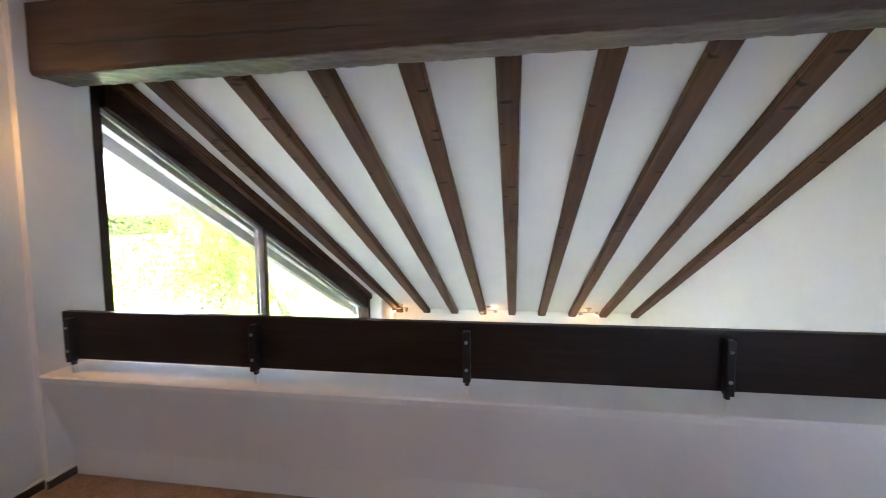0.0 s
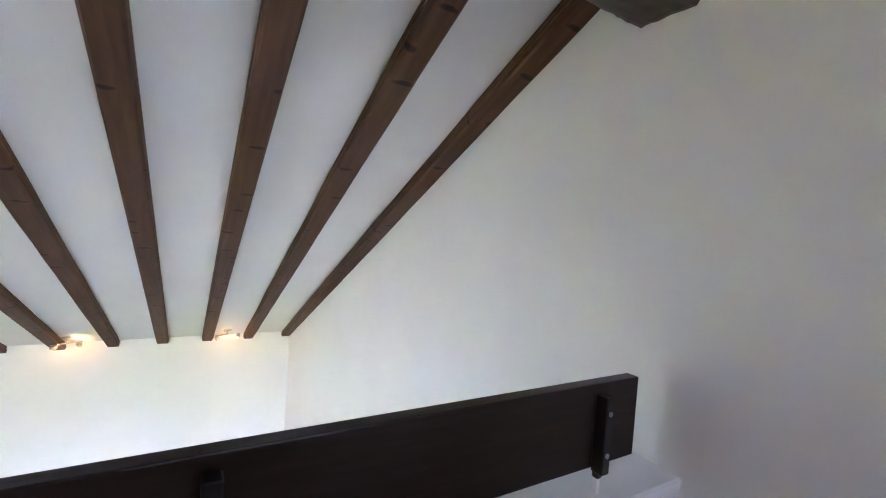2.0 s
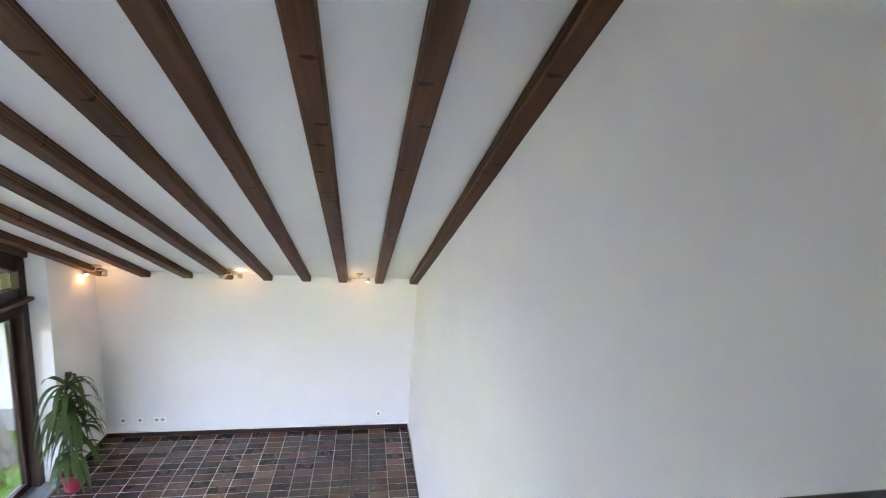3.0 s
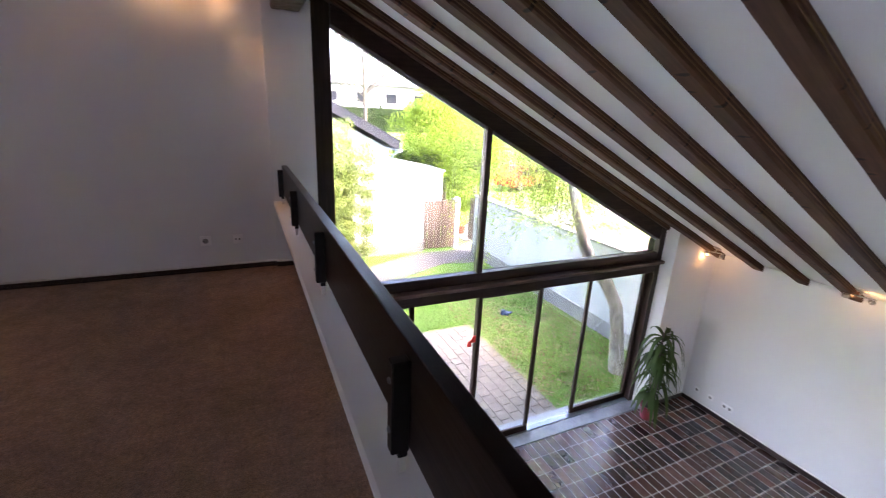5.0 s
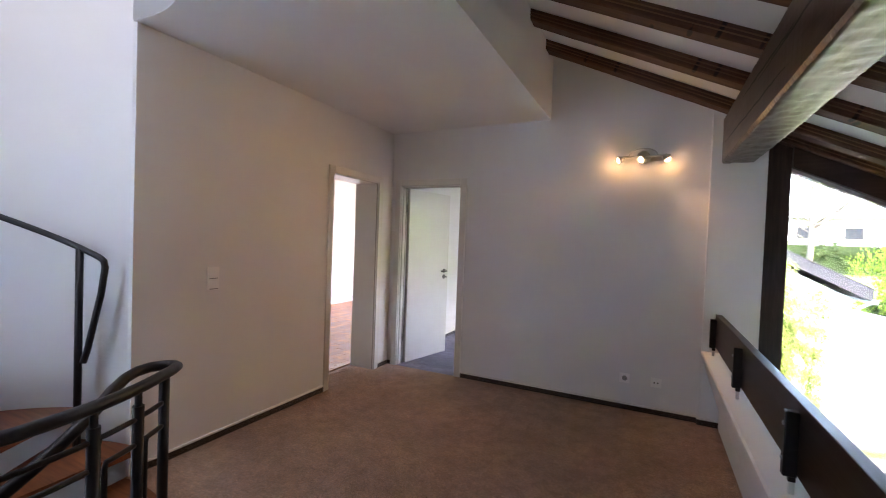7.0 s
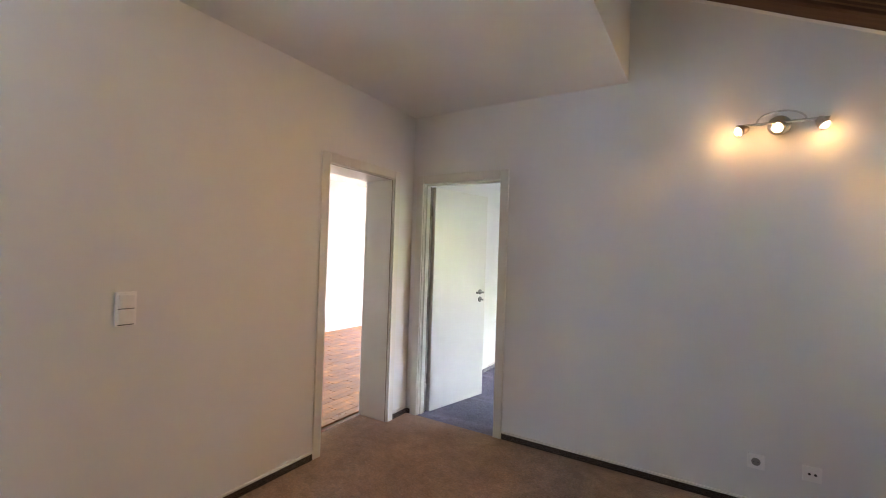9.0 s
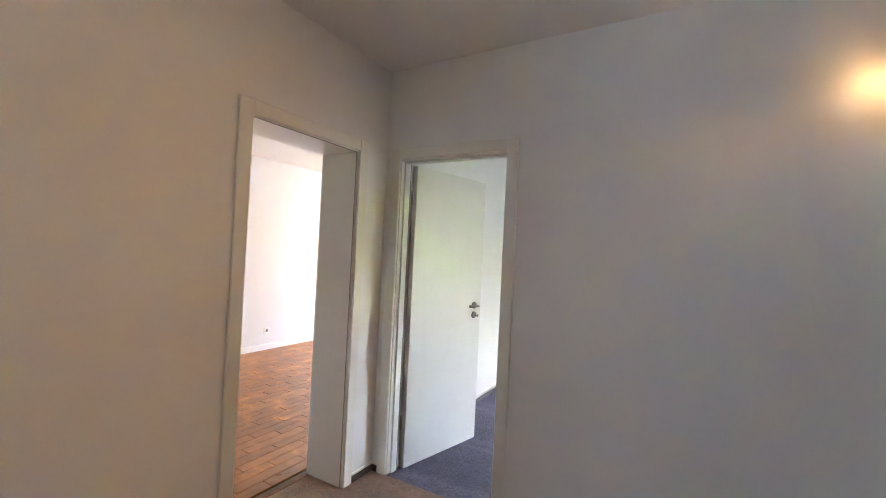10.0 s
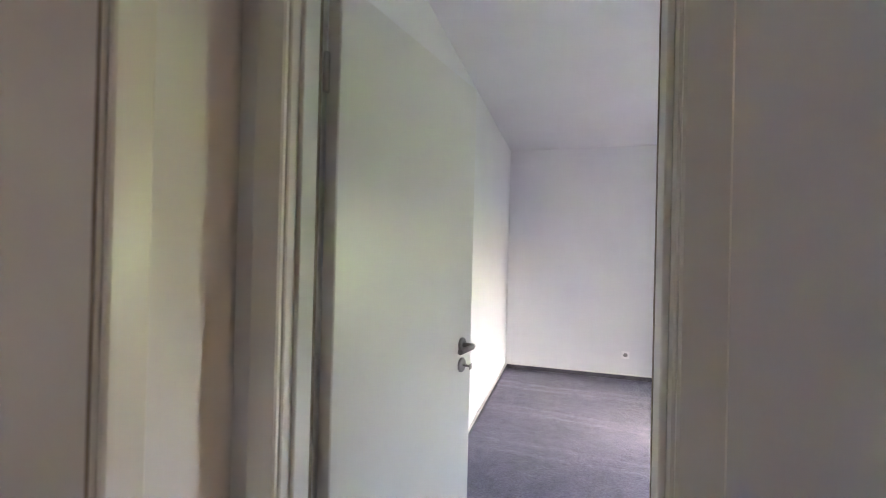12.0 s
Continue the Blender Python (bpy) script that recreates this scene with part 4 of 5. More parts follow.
spot_bar((-0.245, LAMP_WALL, 2.185), (1, 0, 0), (0, -1, 0), 3, 0.175, [(-0.75, -0.5, -0.42), (-0.6, -0.65, -0.4), (0.42, -0.42, -0.78)], 0.0, LAMP_W, True, BEAM_W)
slope_out = Vector((-SLOPE, 0, -1)).normalized()
for y, aims in ((0.48, [(-0.5, 0.15, -0.8), (-0.35, -0.5, -0.75)]), (2.18, [(0.85, 0.4, 0.0), (0.8, -0.4, 0.0)]), (3.80, [(0.5, 0.5, -0.7), (-0.5, -0.3, -0.8)])):
    spot_bar((6.02, y, lining(6.02)), (0.25, 1, -0.12), slope_out, 2, 0.26, aims, 0.012, FAR_W)

# area lamps for daylight by openings out of view, and one added fill
window_light("bedroom_daylight", (BX1 - 0.02, 6.1, 1.3), (-2.2, 8.3, 1.35), 0.8, 0.8, BED_W, (0.95, 0.95, 1.0))
window_light("parquet_daylight", (-4.7, PY1 - 0.02, 1.3), (-4.8, 3.0, 0.2), 1.0, 1.0, PARQ_W, (1.0, 0.81, 0.75))
# added fill from below the gallery, where no window is known
window_light("living_fill", (LEFT + 0.02, 2.85, -1.28), (FAR, 2.0, -0.9), 2.1, 1.45, LIVING_W, (0.95, 0.97, 1.0))
window_light("roof_daylight", (WELL[0], WELL[1], 5.1), (WELL[0], WELL[1], 0), 1.2, 1.2, WELL_W, (0.88, 0.91, 1.0))
ca, sa = math.cos(radians(225)), math.sin(radians(225))
window_light("stairwell_daylight", (WELL[0] + 0.90 * ca, WELL[1] + 0.90 * sa, 1.45), (WELL[0] - ca, WELL[1] - sa, 1.3), 0.62, 1.85, STAIR_W, (0.84, 0.88, 1.0))

# ---- switches and sockets ----
def wall_plate(name, at, face, label, rockers=2, kind="switch"):
    """A plate on a wall. face: yaw in degrees of the way that it faces (0: +y turned round)."""
    ob = thing(name, label, "switch" if kind == "switch" else "socket", "", at)
    m = pose(0, 0, 0, 0, 0, face)
    n = rockers
    bm = bmesh.new()
    h = 0.0405 + 0.0355 * (n - 1) if kind == "switch" else 0.0405
    soft_box(bm, -0.0405, 0.0405, -0.014, 0, -h, h, 0.004, m, 2)
    part("plate", bm, PLASTIC, ob)
    for i in range(n):
        z = (i - (n - 1) / 2) * 0.071
        bm = bmesh.new()
        if kind == "switch":
            soft_box(bm, -0.031, 0.031, -0.020, -0.0125, z - 0.031, z + 0.031, 0.002, m @ pose(0, 0, 0, 4, 0, 0))
            part("rocker", bm, PLASTIC, ob)
            # dark strip laid on the plate as the shade under each rocker
            bm = bmesh.new()
            box(bm, -0.031, 0.031, -0.0148, -0.0135, z - 0.0362, z - 0.0322, m)
            part("shadow_gap", bm, DARK_HOLE, ob)
        elif kind == "socket":
            lathe(bm, [(0.0215, -0.0095), (0.0215, 0.0), (0.0195, 0.0005)], (0, 0, 0), 20, m @ pose(0, -0.0147, 0, 90, 0, 0))
            cup = part("cup", bm, plain_grey, ob)
            for dx in (-0.0095, 0.0095):
                bm = bmesh.new()
                lathe(bm, [(0.0027, 0.0), (0.0027, 0.001)], (dx, 0, 0), 8, m @ pose(0, -0.0157, 0, 90, 0, 0))
                part("pin_hole", bm, DARK_HOLE, cup)
        else:
            for dx in (-0.013, 0.013):
                bm = bmesh.new()
                lathe(bm, [(0.0065, 0.0), (0.0065, 0.002)], (dx, 0, 0), 12, m @ pose(0, -0.0135, 0, 90, 0, 0))
                part("outlet", bm, DARK_HOLE, ob)
    return ob


# grey that puts recess shade into the socket cups; the alarm button shares it
plain_grey = plain("shaded_plastic", (0.25, 0.24, 0.225), (0.31, 0.30, 0.28), 9.0, 0.4, 0.0)
wall_plate("light_switch", (LEFT, 1.995, 1.107), 90, "double white rocker switch on the door wall", 2)
wall_plate("power_socket", (-0.311, LAMP_WALL, 0.275), 0, "white round socket low on the lamp wall", 1, "socket")
wall_plate("aerial_socket", (-0.065, LAMP_WALL, 0.275), 0, "white aerial socket with two dark outlets", 1, "aerial")
for y in (3.74, 3.52):
    wall_plate("power_socket", (FAR, y, LOW + 0.27), -90, "white socket low on the living room wall", 1, "socket")
wall_plate("power_socket", (FAR, 3.22, LOW + 0.27), -90, "white socket low on the living room wall", 1, "socket")
wall_plate("power_socket", (FAR, 3.30, LOW + 0.27), -90, "white socket low on the living room wall", 1, "socket")
wall_plate("power_socket", (FAR, 0.09, LOW + 0.27), -90, "white socket low on the living room wall", 1, "socket")
wall_plate("power_socket", (PX0, 5.78, 0.26), 90, "white socket low on the parquet room wall", 1, "socket")
wall_plate("power_socket", (-1.475, BY1, 0.27), 0, "white socket low on the bedroom wall", 1, "socket")

# ---- radiator on the blank wall ----
radiator = thing("radiator", "flat white panel radiator with a thermostat on the blank wall", "radiator", "", (-0.9, SIDE, 0.0))
bm = bmesh.new()
soft_box(bm, -0.55, 0.52, 0.045, 0.105, 0.13, 0.60, 0.008, None, 2)
part("panel", bm, TRIM, radiator)
bm = bmesh.new()
for k in range(34):
    x = -0.53 + k * 0.031
    soft_box(bm, x, x + 0.022, 0.055, 0.095, 0.6, 0.606, 0.002)
part("top_grille", bm, TRIM, radiator)
for x in (-0.45, 0.42):
    bm = bmesh.new()
    soft_box(bm, x, x + 0.03, 0.0, 0.046, 0.15, 0.58, 0.003)
    part("wall_bracket", bm, TRIM, radiator)
bm = bmesh.new()
tube(bm, [(0.53, 0.075, 0.53), (0.59, 0.075, 0.53)], 0.012, 10)
tube(bm, [(0.575, 0.075, 0.53), (0.575, 0.075, 0.0)], 0.008, 10)
part("valve", bm, CHROME, radiator)
bm = bmesh.new()
lathe(bm, [(0.017, 0.0), (0.023, 0.01), (0.023, 0.05), (0.018, 0.062)], (0, 0, 0), 18, pose(0.575, 0.085, 0.54, -60, 0, 0))
part("thermostat", bm, PLASTIC, radiator)

# smoke alarm near the beam's end
alarm = thing("smoke_alarm", "round white smoke alarm by the end of the beam", "alarm", "", (0.272, SIDE, 2.245))
bm = bmesh.new()
lathe(bm, [(0.044, 0.0), (0.044, 0.022), (0.038, 0.034), (0.02, 0.038)], (0, 0, 0), 28, pose(0, 0, 0, -90, 0, 0))
part("case", bm, PLASTIC, alarm)
bm = bmesh.new()
lathe(bm, [(0.006, 0.0), (0.006, 0.003)], (0, 0, 0), 10, pose(0.02, 0.036, 0, -90, 0, 0))
part("button", bm, plain_grey, alarm)

# ---- pot plant ----
plant = thing("pot_plant", "tall leafy dracaena in a red glazed pot by the window", "plant", "", (5.27, 3.78, LOW))
plant.scale = (1.05, 1.05, 1.10)
bm = bmesh.new()
lathe(bm, [(0.075, 0.0), (0.085, 0.01), (0.112, 0.185), (0.12, 0.19), (0.12, 0.215), (0.108, 0.215), (0.104, 0.18)], (0, 0, 0), 28)
part("pot", bm, POT_RED, plant)
bm = bmesh.new()
lathe(bm, [(0.102, 0.17), (0.098, 0.185), (0.03, 0.192)], (0, 0, 0), 20)
part("soil", bm, SOIL, plant)
rng = random.Random(11)
canes = []
for dx, dy, h in ((0.0, 0.0, 1.12), (0.03, -0.03, 0.82), (-0.04, 0.02, 0.58)):
    bm = bmesh.new()
    pts = [(dx + 0.02 * math.sin(3 * q), dy + 0.015 * q, 0.18 + h * q) for q in (0, 0.25, 0.5, 0.75, 1.0)]
    tube(bm, pts, 0.014, 8, True, (1.1, 1, 0.95, 0.9, 0.8))
    part("cane", bm, BARK_DARK, plant)
    canes.append((dx, dy, 0.18 + h))


def blade(bm, root, az, length, width, rise, droop):
    """A long arching leaf with a fold along its middle."""
    d = Vector((math.cos(az), math.sin(az), 0))
    s = Vector((-math.sin(az), math.cos(az), 0))
    prev = None
    n = 7
    for i in range(n + 1):
        q = i / n
        c = Vector(root) + d * (length * q * (1 - 0.25 * q)) + Vector((0, 0, rise * q - droop * q * q))
        w = width * (math.sin(math.pi * min(1, 0.12 + 0.88 * q)) ** 0.7 if q < 1 else 0.02)
        row = [bm.verts.new(c - s * w + Vector((0, 0, 0.25 * w))), bm.verts.new(c), bm.verts.new(c + s * w + Vector((0, 0, 0.25 * w)))]
        if prev:
            for k in range(2):
                f = bm.faces.new((prev[k], prev[k + 1], row[k + 1], row[k]))
                f.smooth = True
        prev = row


for k in range(104):
    cx, cy, cz = canes[(0, 0, 0, 1, 1, 2)[k % 6]]
    bm = bmesh.new()
    z = cz - rng.random() ** 1.3 * 0.62
    z = max(z, 0.40)
    blade(bm, (cx + 0.01, cy, z), rng.uniform(0, 6.283), rng.uniform(0.26, 0.46), rng.uniform(0.018, 0.031), rng.uniform(0.12, 0.30), rng.uniform(0.28, 0.72))
    part("leaf", bm, LEAF_PLANT, plant)

# ---- garden ----
bm = bmesh.new()
box(bm, -400, 400, 4.45, 600, GROUND - 0.4, GROUND - 0.02)
box(bm, 6.6, 400, -300, 4.45, GROUND - 0.4, GROUND - 0.02)
tagged(part("ground", bm, LAWN), "green lawn and meadow ground", "ground", kind="structure")
bm = bmesh.new()
box(bm, -1.0, 4.24, 4.42, 7.62, GROUND - 0.15, GROUND - 0.012)
patio = tagged(part("pavement_patio", bm, JOINT), "square concrete pavers of the terrace", "pavement", kind="structure")
bm = bmesh.new()
prism(bm, [(4.0, 12.3), (5.2, 12.72), (9.0, 12.72), (9.0, 11.0), (7.0, 11.2), (5.4, 11.5), (3.6, 10.6), (2.0, 10.2), (2.0, 11.3)], "z", GROUND - 0.1, GROUND + 0.006)
tagged(part("pavement_path", bm, ASPHALT), "grey trodden path to the gate", "pavement", kind="structure")
bm = bmesh.new()
prism(bm, [(7.06, 0.5), (13.5, -1.0), (15.0, 9.0), (13.0, 15.0), (8.6, 12.2), (7.06, 12.2)], "z", GROUND - 0.1, GROUND + 0.004)
tagged(part("pavement_yard", bm, EARTH), "bare brown gravel yard behind the garden wall", "pavement", kind="structure")


def scatter(name, material_, label, count, region, size, tilt, seed, keep=None):
    """Many small blades or leaves in one mesh."""
    rng = random.Random(seed)
    vs, fs = [], []
    while len(fs) < count:
        x, y = rng.uniform(region[0], region[1]), rng.uniform(region[2], region[3])
        if keep and not keep(x, y):
            continue
        a, l, w = rng.uniform(0, 6.283), rng.uniform(*size), rng.uniform(*size) * 0.22
        c, s = math.cos(a), math.sin(a)
        lean = rng.uniform(-tilt, tilt) * l
        i = len(vs)
        z = GROUND - 0.02
        if tilt < 2:
            vs += [(x - c * w, y - s * w, z), (x + c * w, y + s * w, z), (x + lean * s, y - lean * c, z + l)]
            fs.append((i, i + 1, i + 2))
        else:
            vs += [(x, y, z + 0.025), (x + c * l, y + s * l, z + 0.03 + rng.uniform(0, 0.02)), (x + c * l - s * l * 0.6, y + s * l + c * l * 0.6, z + 0.026)]
            fs.append((i, i + 1, i + 2))
    me = bpy.data.meshes.new(name)
    me.from_pydata(vs, [], fs)
    me.materials.append(material_)
    return tagged(new(name, me), label, "grass" if tilt < 2 else "leaves", kind="stuff")


def lawn_only(x, y):
    if 4.3 < y < 7.66 and x < 4.28:
        return False
    if y > 9.9 and y < 12.7 and x > 2.0 and 10.3 + 0.35 * (x - 2) < y < 12.72:
        return x < 4.6 and y > 11.2 + 0.3 * (x - 2)
    if x > 4.26 and y < 7.9:
        return noise.noise((x * 1.3, y * 1.3, 3.0)) + random.uniform(-0.5, 0.5) > -0.1
    return True


scatter("grass", GRASS, "short green lawn grass", 90000, (1.0, 6.7, 4.6, 12.75), (0.025, 0.05), 1.4, 3, lawn_only)
scatter("fallen_leaves", LEAF_DRY, "dry brown leaves on the bed and terrace edge", 2600, (4.1, 6.7, 4.6, 9.0), (0.035, 0.075), 3, 5)

# garden walls
def garden_wall(name, label, x0, x1, y0, y1, top):
    bm = bmesh.new()
    box(bm, x0, x1, y0, y1, GROUND - 0.3, top)
    ob = shell(name, bm, STUCCO, label)
    bm = bmesh.new()
    box(bm, x0 - 0.02, x1 + 0.02, y0 - 0.02, y1 + 0.02, GROUND - 0.3, GROUND + 0.32)
    part("plinth", bm, PLINTH, ob, "grey rendered plinth")
    bm = bmesh.new()
    soft_box(bm, x0 - 0.03, x1 + 0.03, y0 - 0.03, y1 + 0.03, top, top + 0.05, 0.01)
    part("coping", bm, PLINTH, ob, "grey concrete coping")
    return ob


garden_wall("wall_garden_side", "white rendered garden wall with a grey plinth", 6.80, 7.05, 1.0, 12.3, -1.06)
garden_wall("wall_garden_far", "white rendered garden wall beside the gate", -3.0, 5.28, 12.95, 13.2, -0.88)
bm = bmesh.new()
box(bm, 6.44, 6.60, 12.95, 13.2, GROUND - 0.3, -1.22)
shell("wall_gate_pier", bm, STUCCO, "white gate pier")

gate = thing("garden_gate", "weathered brown plank gate in the white garden wall", "gate", "", (5.86, 12.98, GROUND))
for i in range(9):
    bm = bmesh.new()
    x = -0.56 + i * 0.126
    soft_box(bm, x, x + 0.112, -0.02 - 0.018 * (i % 2), 0.01 - 0.018 * (i % 2), 0.06, 1.70, 0.006)
    part("plank", bm, GATE_WOOD, gate)
for z in (0.3, 1.35):
    bm = bmesh.new()
    soft_box(bm, -0.56, 0.57, 0.011, 0.05, z, z + 0.1, 0.006)
    part("cross_rail", bm, GATE_WOOD, gate)
bm = bmesh.new()
tube(bm, [(-0.5, -0.045, 0.95), (-0.5, -0.08, 0.95), (-0.42, -0.08, 0.95)], 0.01, 8)
part("gate_handle", bm, ZINC, gate, "grey metal gate handle")
side_gate = thing("garden_gate", "weathered brown plank gate standing ajar", "gate", "", (7.45, 13.3, GROUND))
for i in range(4):
    bm = bmesh.new()
    soft_box(bm, -0.02, 0.01, i * 0.13, i * 0.13 + 0.115, 0.06, 1.6, 0.006)
    part("plank", bm, GATE_WOOD, side_gate)
bm = bmesh.new()
soft_box(bm, 0.011, 0.05, 0.0, 0.5, 0.9, 1.0, 0.006)
part("cross_rail", bm, GATE_WOOD, side_gate)

flower_pot = thing("flower_pot", "terracotta flower pot with a leafy shrub by the gate", "pot", "", (7.55, 14.7, GROUND))
bm = bmesh.new()
lathe(bm, [(0.15, 0.0), (0.2, 0.3), (0.23, 0.31), (0.23, 0.36), (0.19, 0.36), (0.18, 0.3)], (0, 0, 0), 20)
part("pot", bm, TERRACOTTA, flower_pot)


def crown(points, count, size, spread, seed, hang=0.0):
    """Leaf quads round clump centres, as one mesh."""
    rng = random.Random(seed)
    vs, fs = [], []
    for k in range(count):
        c, r = points[k % len(points)]
        d = Vector((rng.gauss(0, 1), rng.gauss(0, 1), rng.gauss(0, 0.8)))
        d = d.normalized() * r * rng.random() ** 0.45
        p = Vector(c) + d
        l = rng.uniform(0.6, 1.2) * size
        a = Vector((rng.uniform(-1, 1), rng.uniform(-1, 1), rng.uniform(-1, 0.4) - hang)).normalized()
        b = a.orthogonal().normalized()
        b.rotate(Euler((rng.uniform(0, 3), rng.uniform(0, 3), 0)))
        b = (b - a * b.dot(a)).normalized()
        i = len(vs)
        vs += [p, p + a * l * 0.5 + b * l * 0.3, p + a * l, p + a * l * 0.5 - b * l * 0.3]
        fs.append((i, i + 1, i + 2, i + 3))
    me = bpy.data.meshes.new("crown")
    me.from_pydata([tuple(v) for v in vs], [], fs)
    return me


def leaves(parent, name, me, mat):
    me.materials.append(mat)
    ob = new(name, me)
    ob.parent = parent
    return ob


me = crown([((0, 0, 0.55), 0.32)], 260, 0.09, 1, 2)
leaves(flower_pot, "shrub", me, LEAF_LIME)

# leaning birch with hanging twigs close to the window
birch = thing("birch_tree", "leaning birch with pale cracked bark and hanging lime twigs", "tree", "", (5.99, 5.06, GROUND))
bm = bmesh.new()
line = [(0.05, -0.02, -0.1), (0.02, 0, 0.0), (-0.06, 0.01, 0.40), (-0.11, 0.03, 0.80), (-0.20, 0.08, 1.28), (-0.42, 0.18, 1.72), (-0.72, 0.27, 2.06), (-0.93, 0.35, 2.48), (-0.97, 0.50, 2.90), (-0.94, 0.72, 3.30), (-0.85, 0.95, 4.2), (-0.7, 1.2, 5.6), (-0.5, 1.5, 7.2)]
tube(bm, line, 0.115, 14, True, (1.6, 1.4, 1.12, 1.0, 0.98, 1.05, 1.0, 0.85, 0.75, 0.68, 0.55, 0.35, 0.12))
for v in bm.verts:
    v.co += Vector((noise.noise(v.co * 6), noise.noise(v.co * 6 + Vector((9, 0, 0))), 0)) * 0.022
part("trunk", bm, BARK, birch)
twigs = bmesh.new()
vs, fs = [], []
rng = random.Random(9)
for k in range(560):
    a = rng.uniform(0, 6.283)
    r = rng.uniform(0.2, 2.2)
    top = Vector((-0.35 + r * math.cos(a), 1.7 + r * math.sin(a) * 0.9, rng.uniform(2.9, 6.1)))
    if top.y < 0.1:
        continue
    ln = rng.uniform(0.9, 2.6)
    low_end = 2.15 + 1.1 * rng.random() - (0.5 if k % 9 == 0 else 0.0)
    sway = Vector((rng.uniform(-0.2, 0.2), rng.uniform(-0.2, 0.2), 0))
    pts = [top + sway * q * q - Vector((0, 0, ln * q)) for q in (0, 0.3, 0.65, 1.0)]
    pts = [p for p in pts if p.z > low_end]
    if len(pts) < 2:
        continue
    tube(twigs, pts, 0.0028, 4, False)
    for j in range(int(ln * 62)):
        q = rng.random()
        p = top + sway * q * q - Vector((0, 0, ln * q)) + Vector((rng.gauss(0, 0.05), rng.gauss(0, 0.05), 0))
        if p.z < low_end:
            continue
        l = rng.uniform(0.035, 0.065)
        d = Vector((rng.uniform(-1, 1), rng.uniform(-1, 1), rng.uniform(-1.4, 0))).normalized()
        b = d.orthogonal().normalized()
        i = len(vs)
        vs += [tuple(p), tuple(p + d * l * 0.5 + b * l * 0.32), tuple(p + d * l), tuple(p + d * l * 0.5 - b * l * 0.32)]
        fs.append((i, i + 1, i + 2, i + 3))
part("twigs", twigs, BARK_DARK, birch)
me = bpy.data.meshes.new("leaves")
me.from_pydata(vs, [], fs)
leaves(birch, "leaves", me, LEAF_BIRCH)
for k in range(7):
    bm = bmesh.new()
    a = k * 0.9 + 0.4
    z0 = 3.2 + 0.45 * k
    s0 = Vector((-0.92 + 0.05 * k, 0.72 + 0.1 * k, z0))
    tube(bm, [s0, s0 + Vector((math.cos(a) * 0.7, math.sin(a) * 0.7, 0.5)), s0 + Vector((math.cos(a) * 1.5, math.sin(a) * 1.5, 0.55))], 0.035, 8, True, (1, 0.6, 0.3))
    part("limb", bm, BARK, birch)


def broad_tree(name, label, at, height, radius, clumps, count, size, mat, seed, trunk=0.14, low=0.3, hang=0.6, bark=None, flat=0.45):
    rng = random.Random(seed)
    ob = thing(name, label, "tree", "", at)
    bm = bmesh.new()
    tube(bm, [(0, 0, -0.1), (0.05, 0, height * 0.25), (-0.05, 0.05, height * 0.5), (0.05, 0, height * 0.8)], trunk, 10, True, (1.3, 1, 0.75, 0.3))
    part("trunk", bm, bark or BARK_DARK, ob)
    pts = []
    for k in range(clumps):
        a, q = rng.uniform(0, 6.283), rng.random()
        z = height * (low + (1 - low) * q)
        r = radius * math.sin(math.pi * (0.2 + 0.75 * q)) ** 0.6 * rng.uniform(0.3, 1.0)
        c = (r * math.cos(a), r * math.sin(a), z)
        pts.append((c, radius * rng.uniform(0.16, 0.32)))
        if k % 3 == 0:
            bm = bmesh.new()
            tube(bm, [(0, 0, z * 0.72), (c[0] * 0.5, c[1] * 0.5, z * 0.92), c], trunk * 0.28, 6, True, (1, 0.6, 0.25))
            part("limb", bm, bark or BARK_DARK, ob)
    leaves(ob, "crown", crown(pts, count, size, 1, seed, hang), mat)
    return ob


broad_tree("willow_tree", "weeping tree in fresh lime-green leaf behind the garden wall", (8.6, 18.8, GROUND), 5.6, 2.6, 110, 50000, 0.10, LEAF_LIME, 31, 0.16, 0.10, 1.2)
broad_tree("willow_tree", "young weeping tree in lime-green leaf beside the gate", (8.75, 15.9, GROUND), 4.6, 1.15, 46, 17000, 0.085, LEAF_LIME, 37, 0.09, 0.18, 1.6)
broad_tree("willow_tree", "lime-green weeping tree beside the street", (10.4, 21.0, GROUND), 5.2, 2.0, 60, 24000, 0.10, LEAF_LIME, 35, 0.15, 0.12, 1.2)
broad_tree("shrub_tree", "dark green shrub behind the white wing", (7.0, 18.0, GROUND), 2.9, 1.5, 40, 7000, 0.12, LEAF_HEDGE, 33, 0.08, 0.1, 0.2)
bamboo = thing("bamboo_clump", "dense yellow-green bamboo clump against the garden wall", "bamboo", "", (2.35, 12.0, GROUND))
rng = random.Random(8)
pts = []
for k in range(34):
    bm = bmesh.new()
    bx, by = rng.gauss(0, 0.38), rng.gauss(0, 0.35)
    h = rng.uniform(2.4, 4.3)
    lx, ly = rng.uniform(-0.4, 0.45), rng.uniform(-0.4, 0.4)
    line = [(bx + lx * q * q, by + ly * q * q, h * q) for q in (0, 0.3, 0.6, 0.85, 1.0)]
    tube(bm, line, 0.013, 6, True, (1, 0.9, 0.7, 0.5, 0.3))
    part("cane", bm, LEAF_BAMBOO, bamboo)
    for q in (0.18, 0.35, 0.5, 0.65, 0.8, 0.95):
        pts.append(((bx + lx * q * q, by + ly * q * q, h * q), 0.26))
leaves(bamboo, "foliage", crown(pts, 36000, 0.075, 1, 17, 0.7), LEAF_BAMBOO)

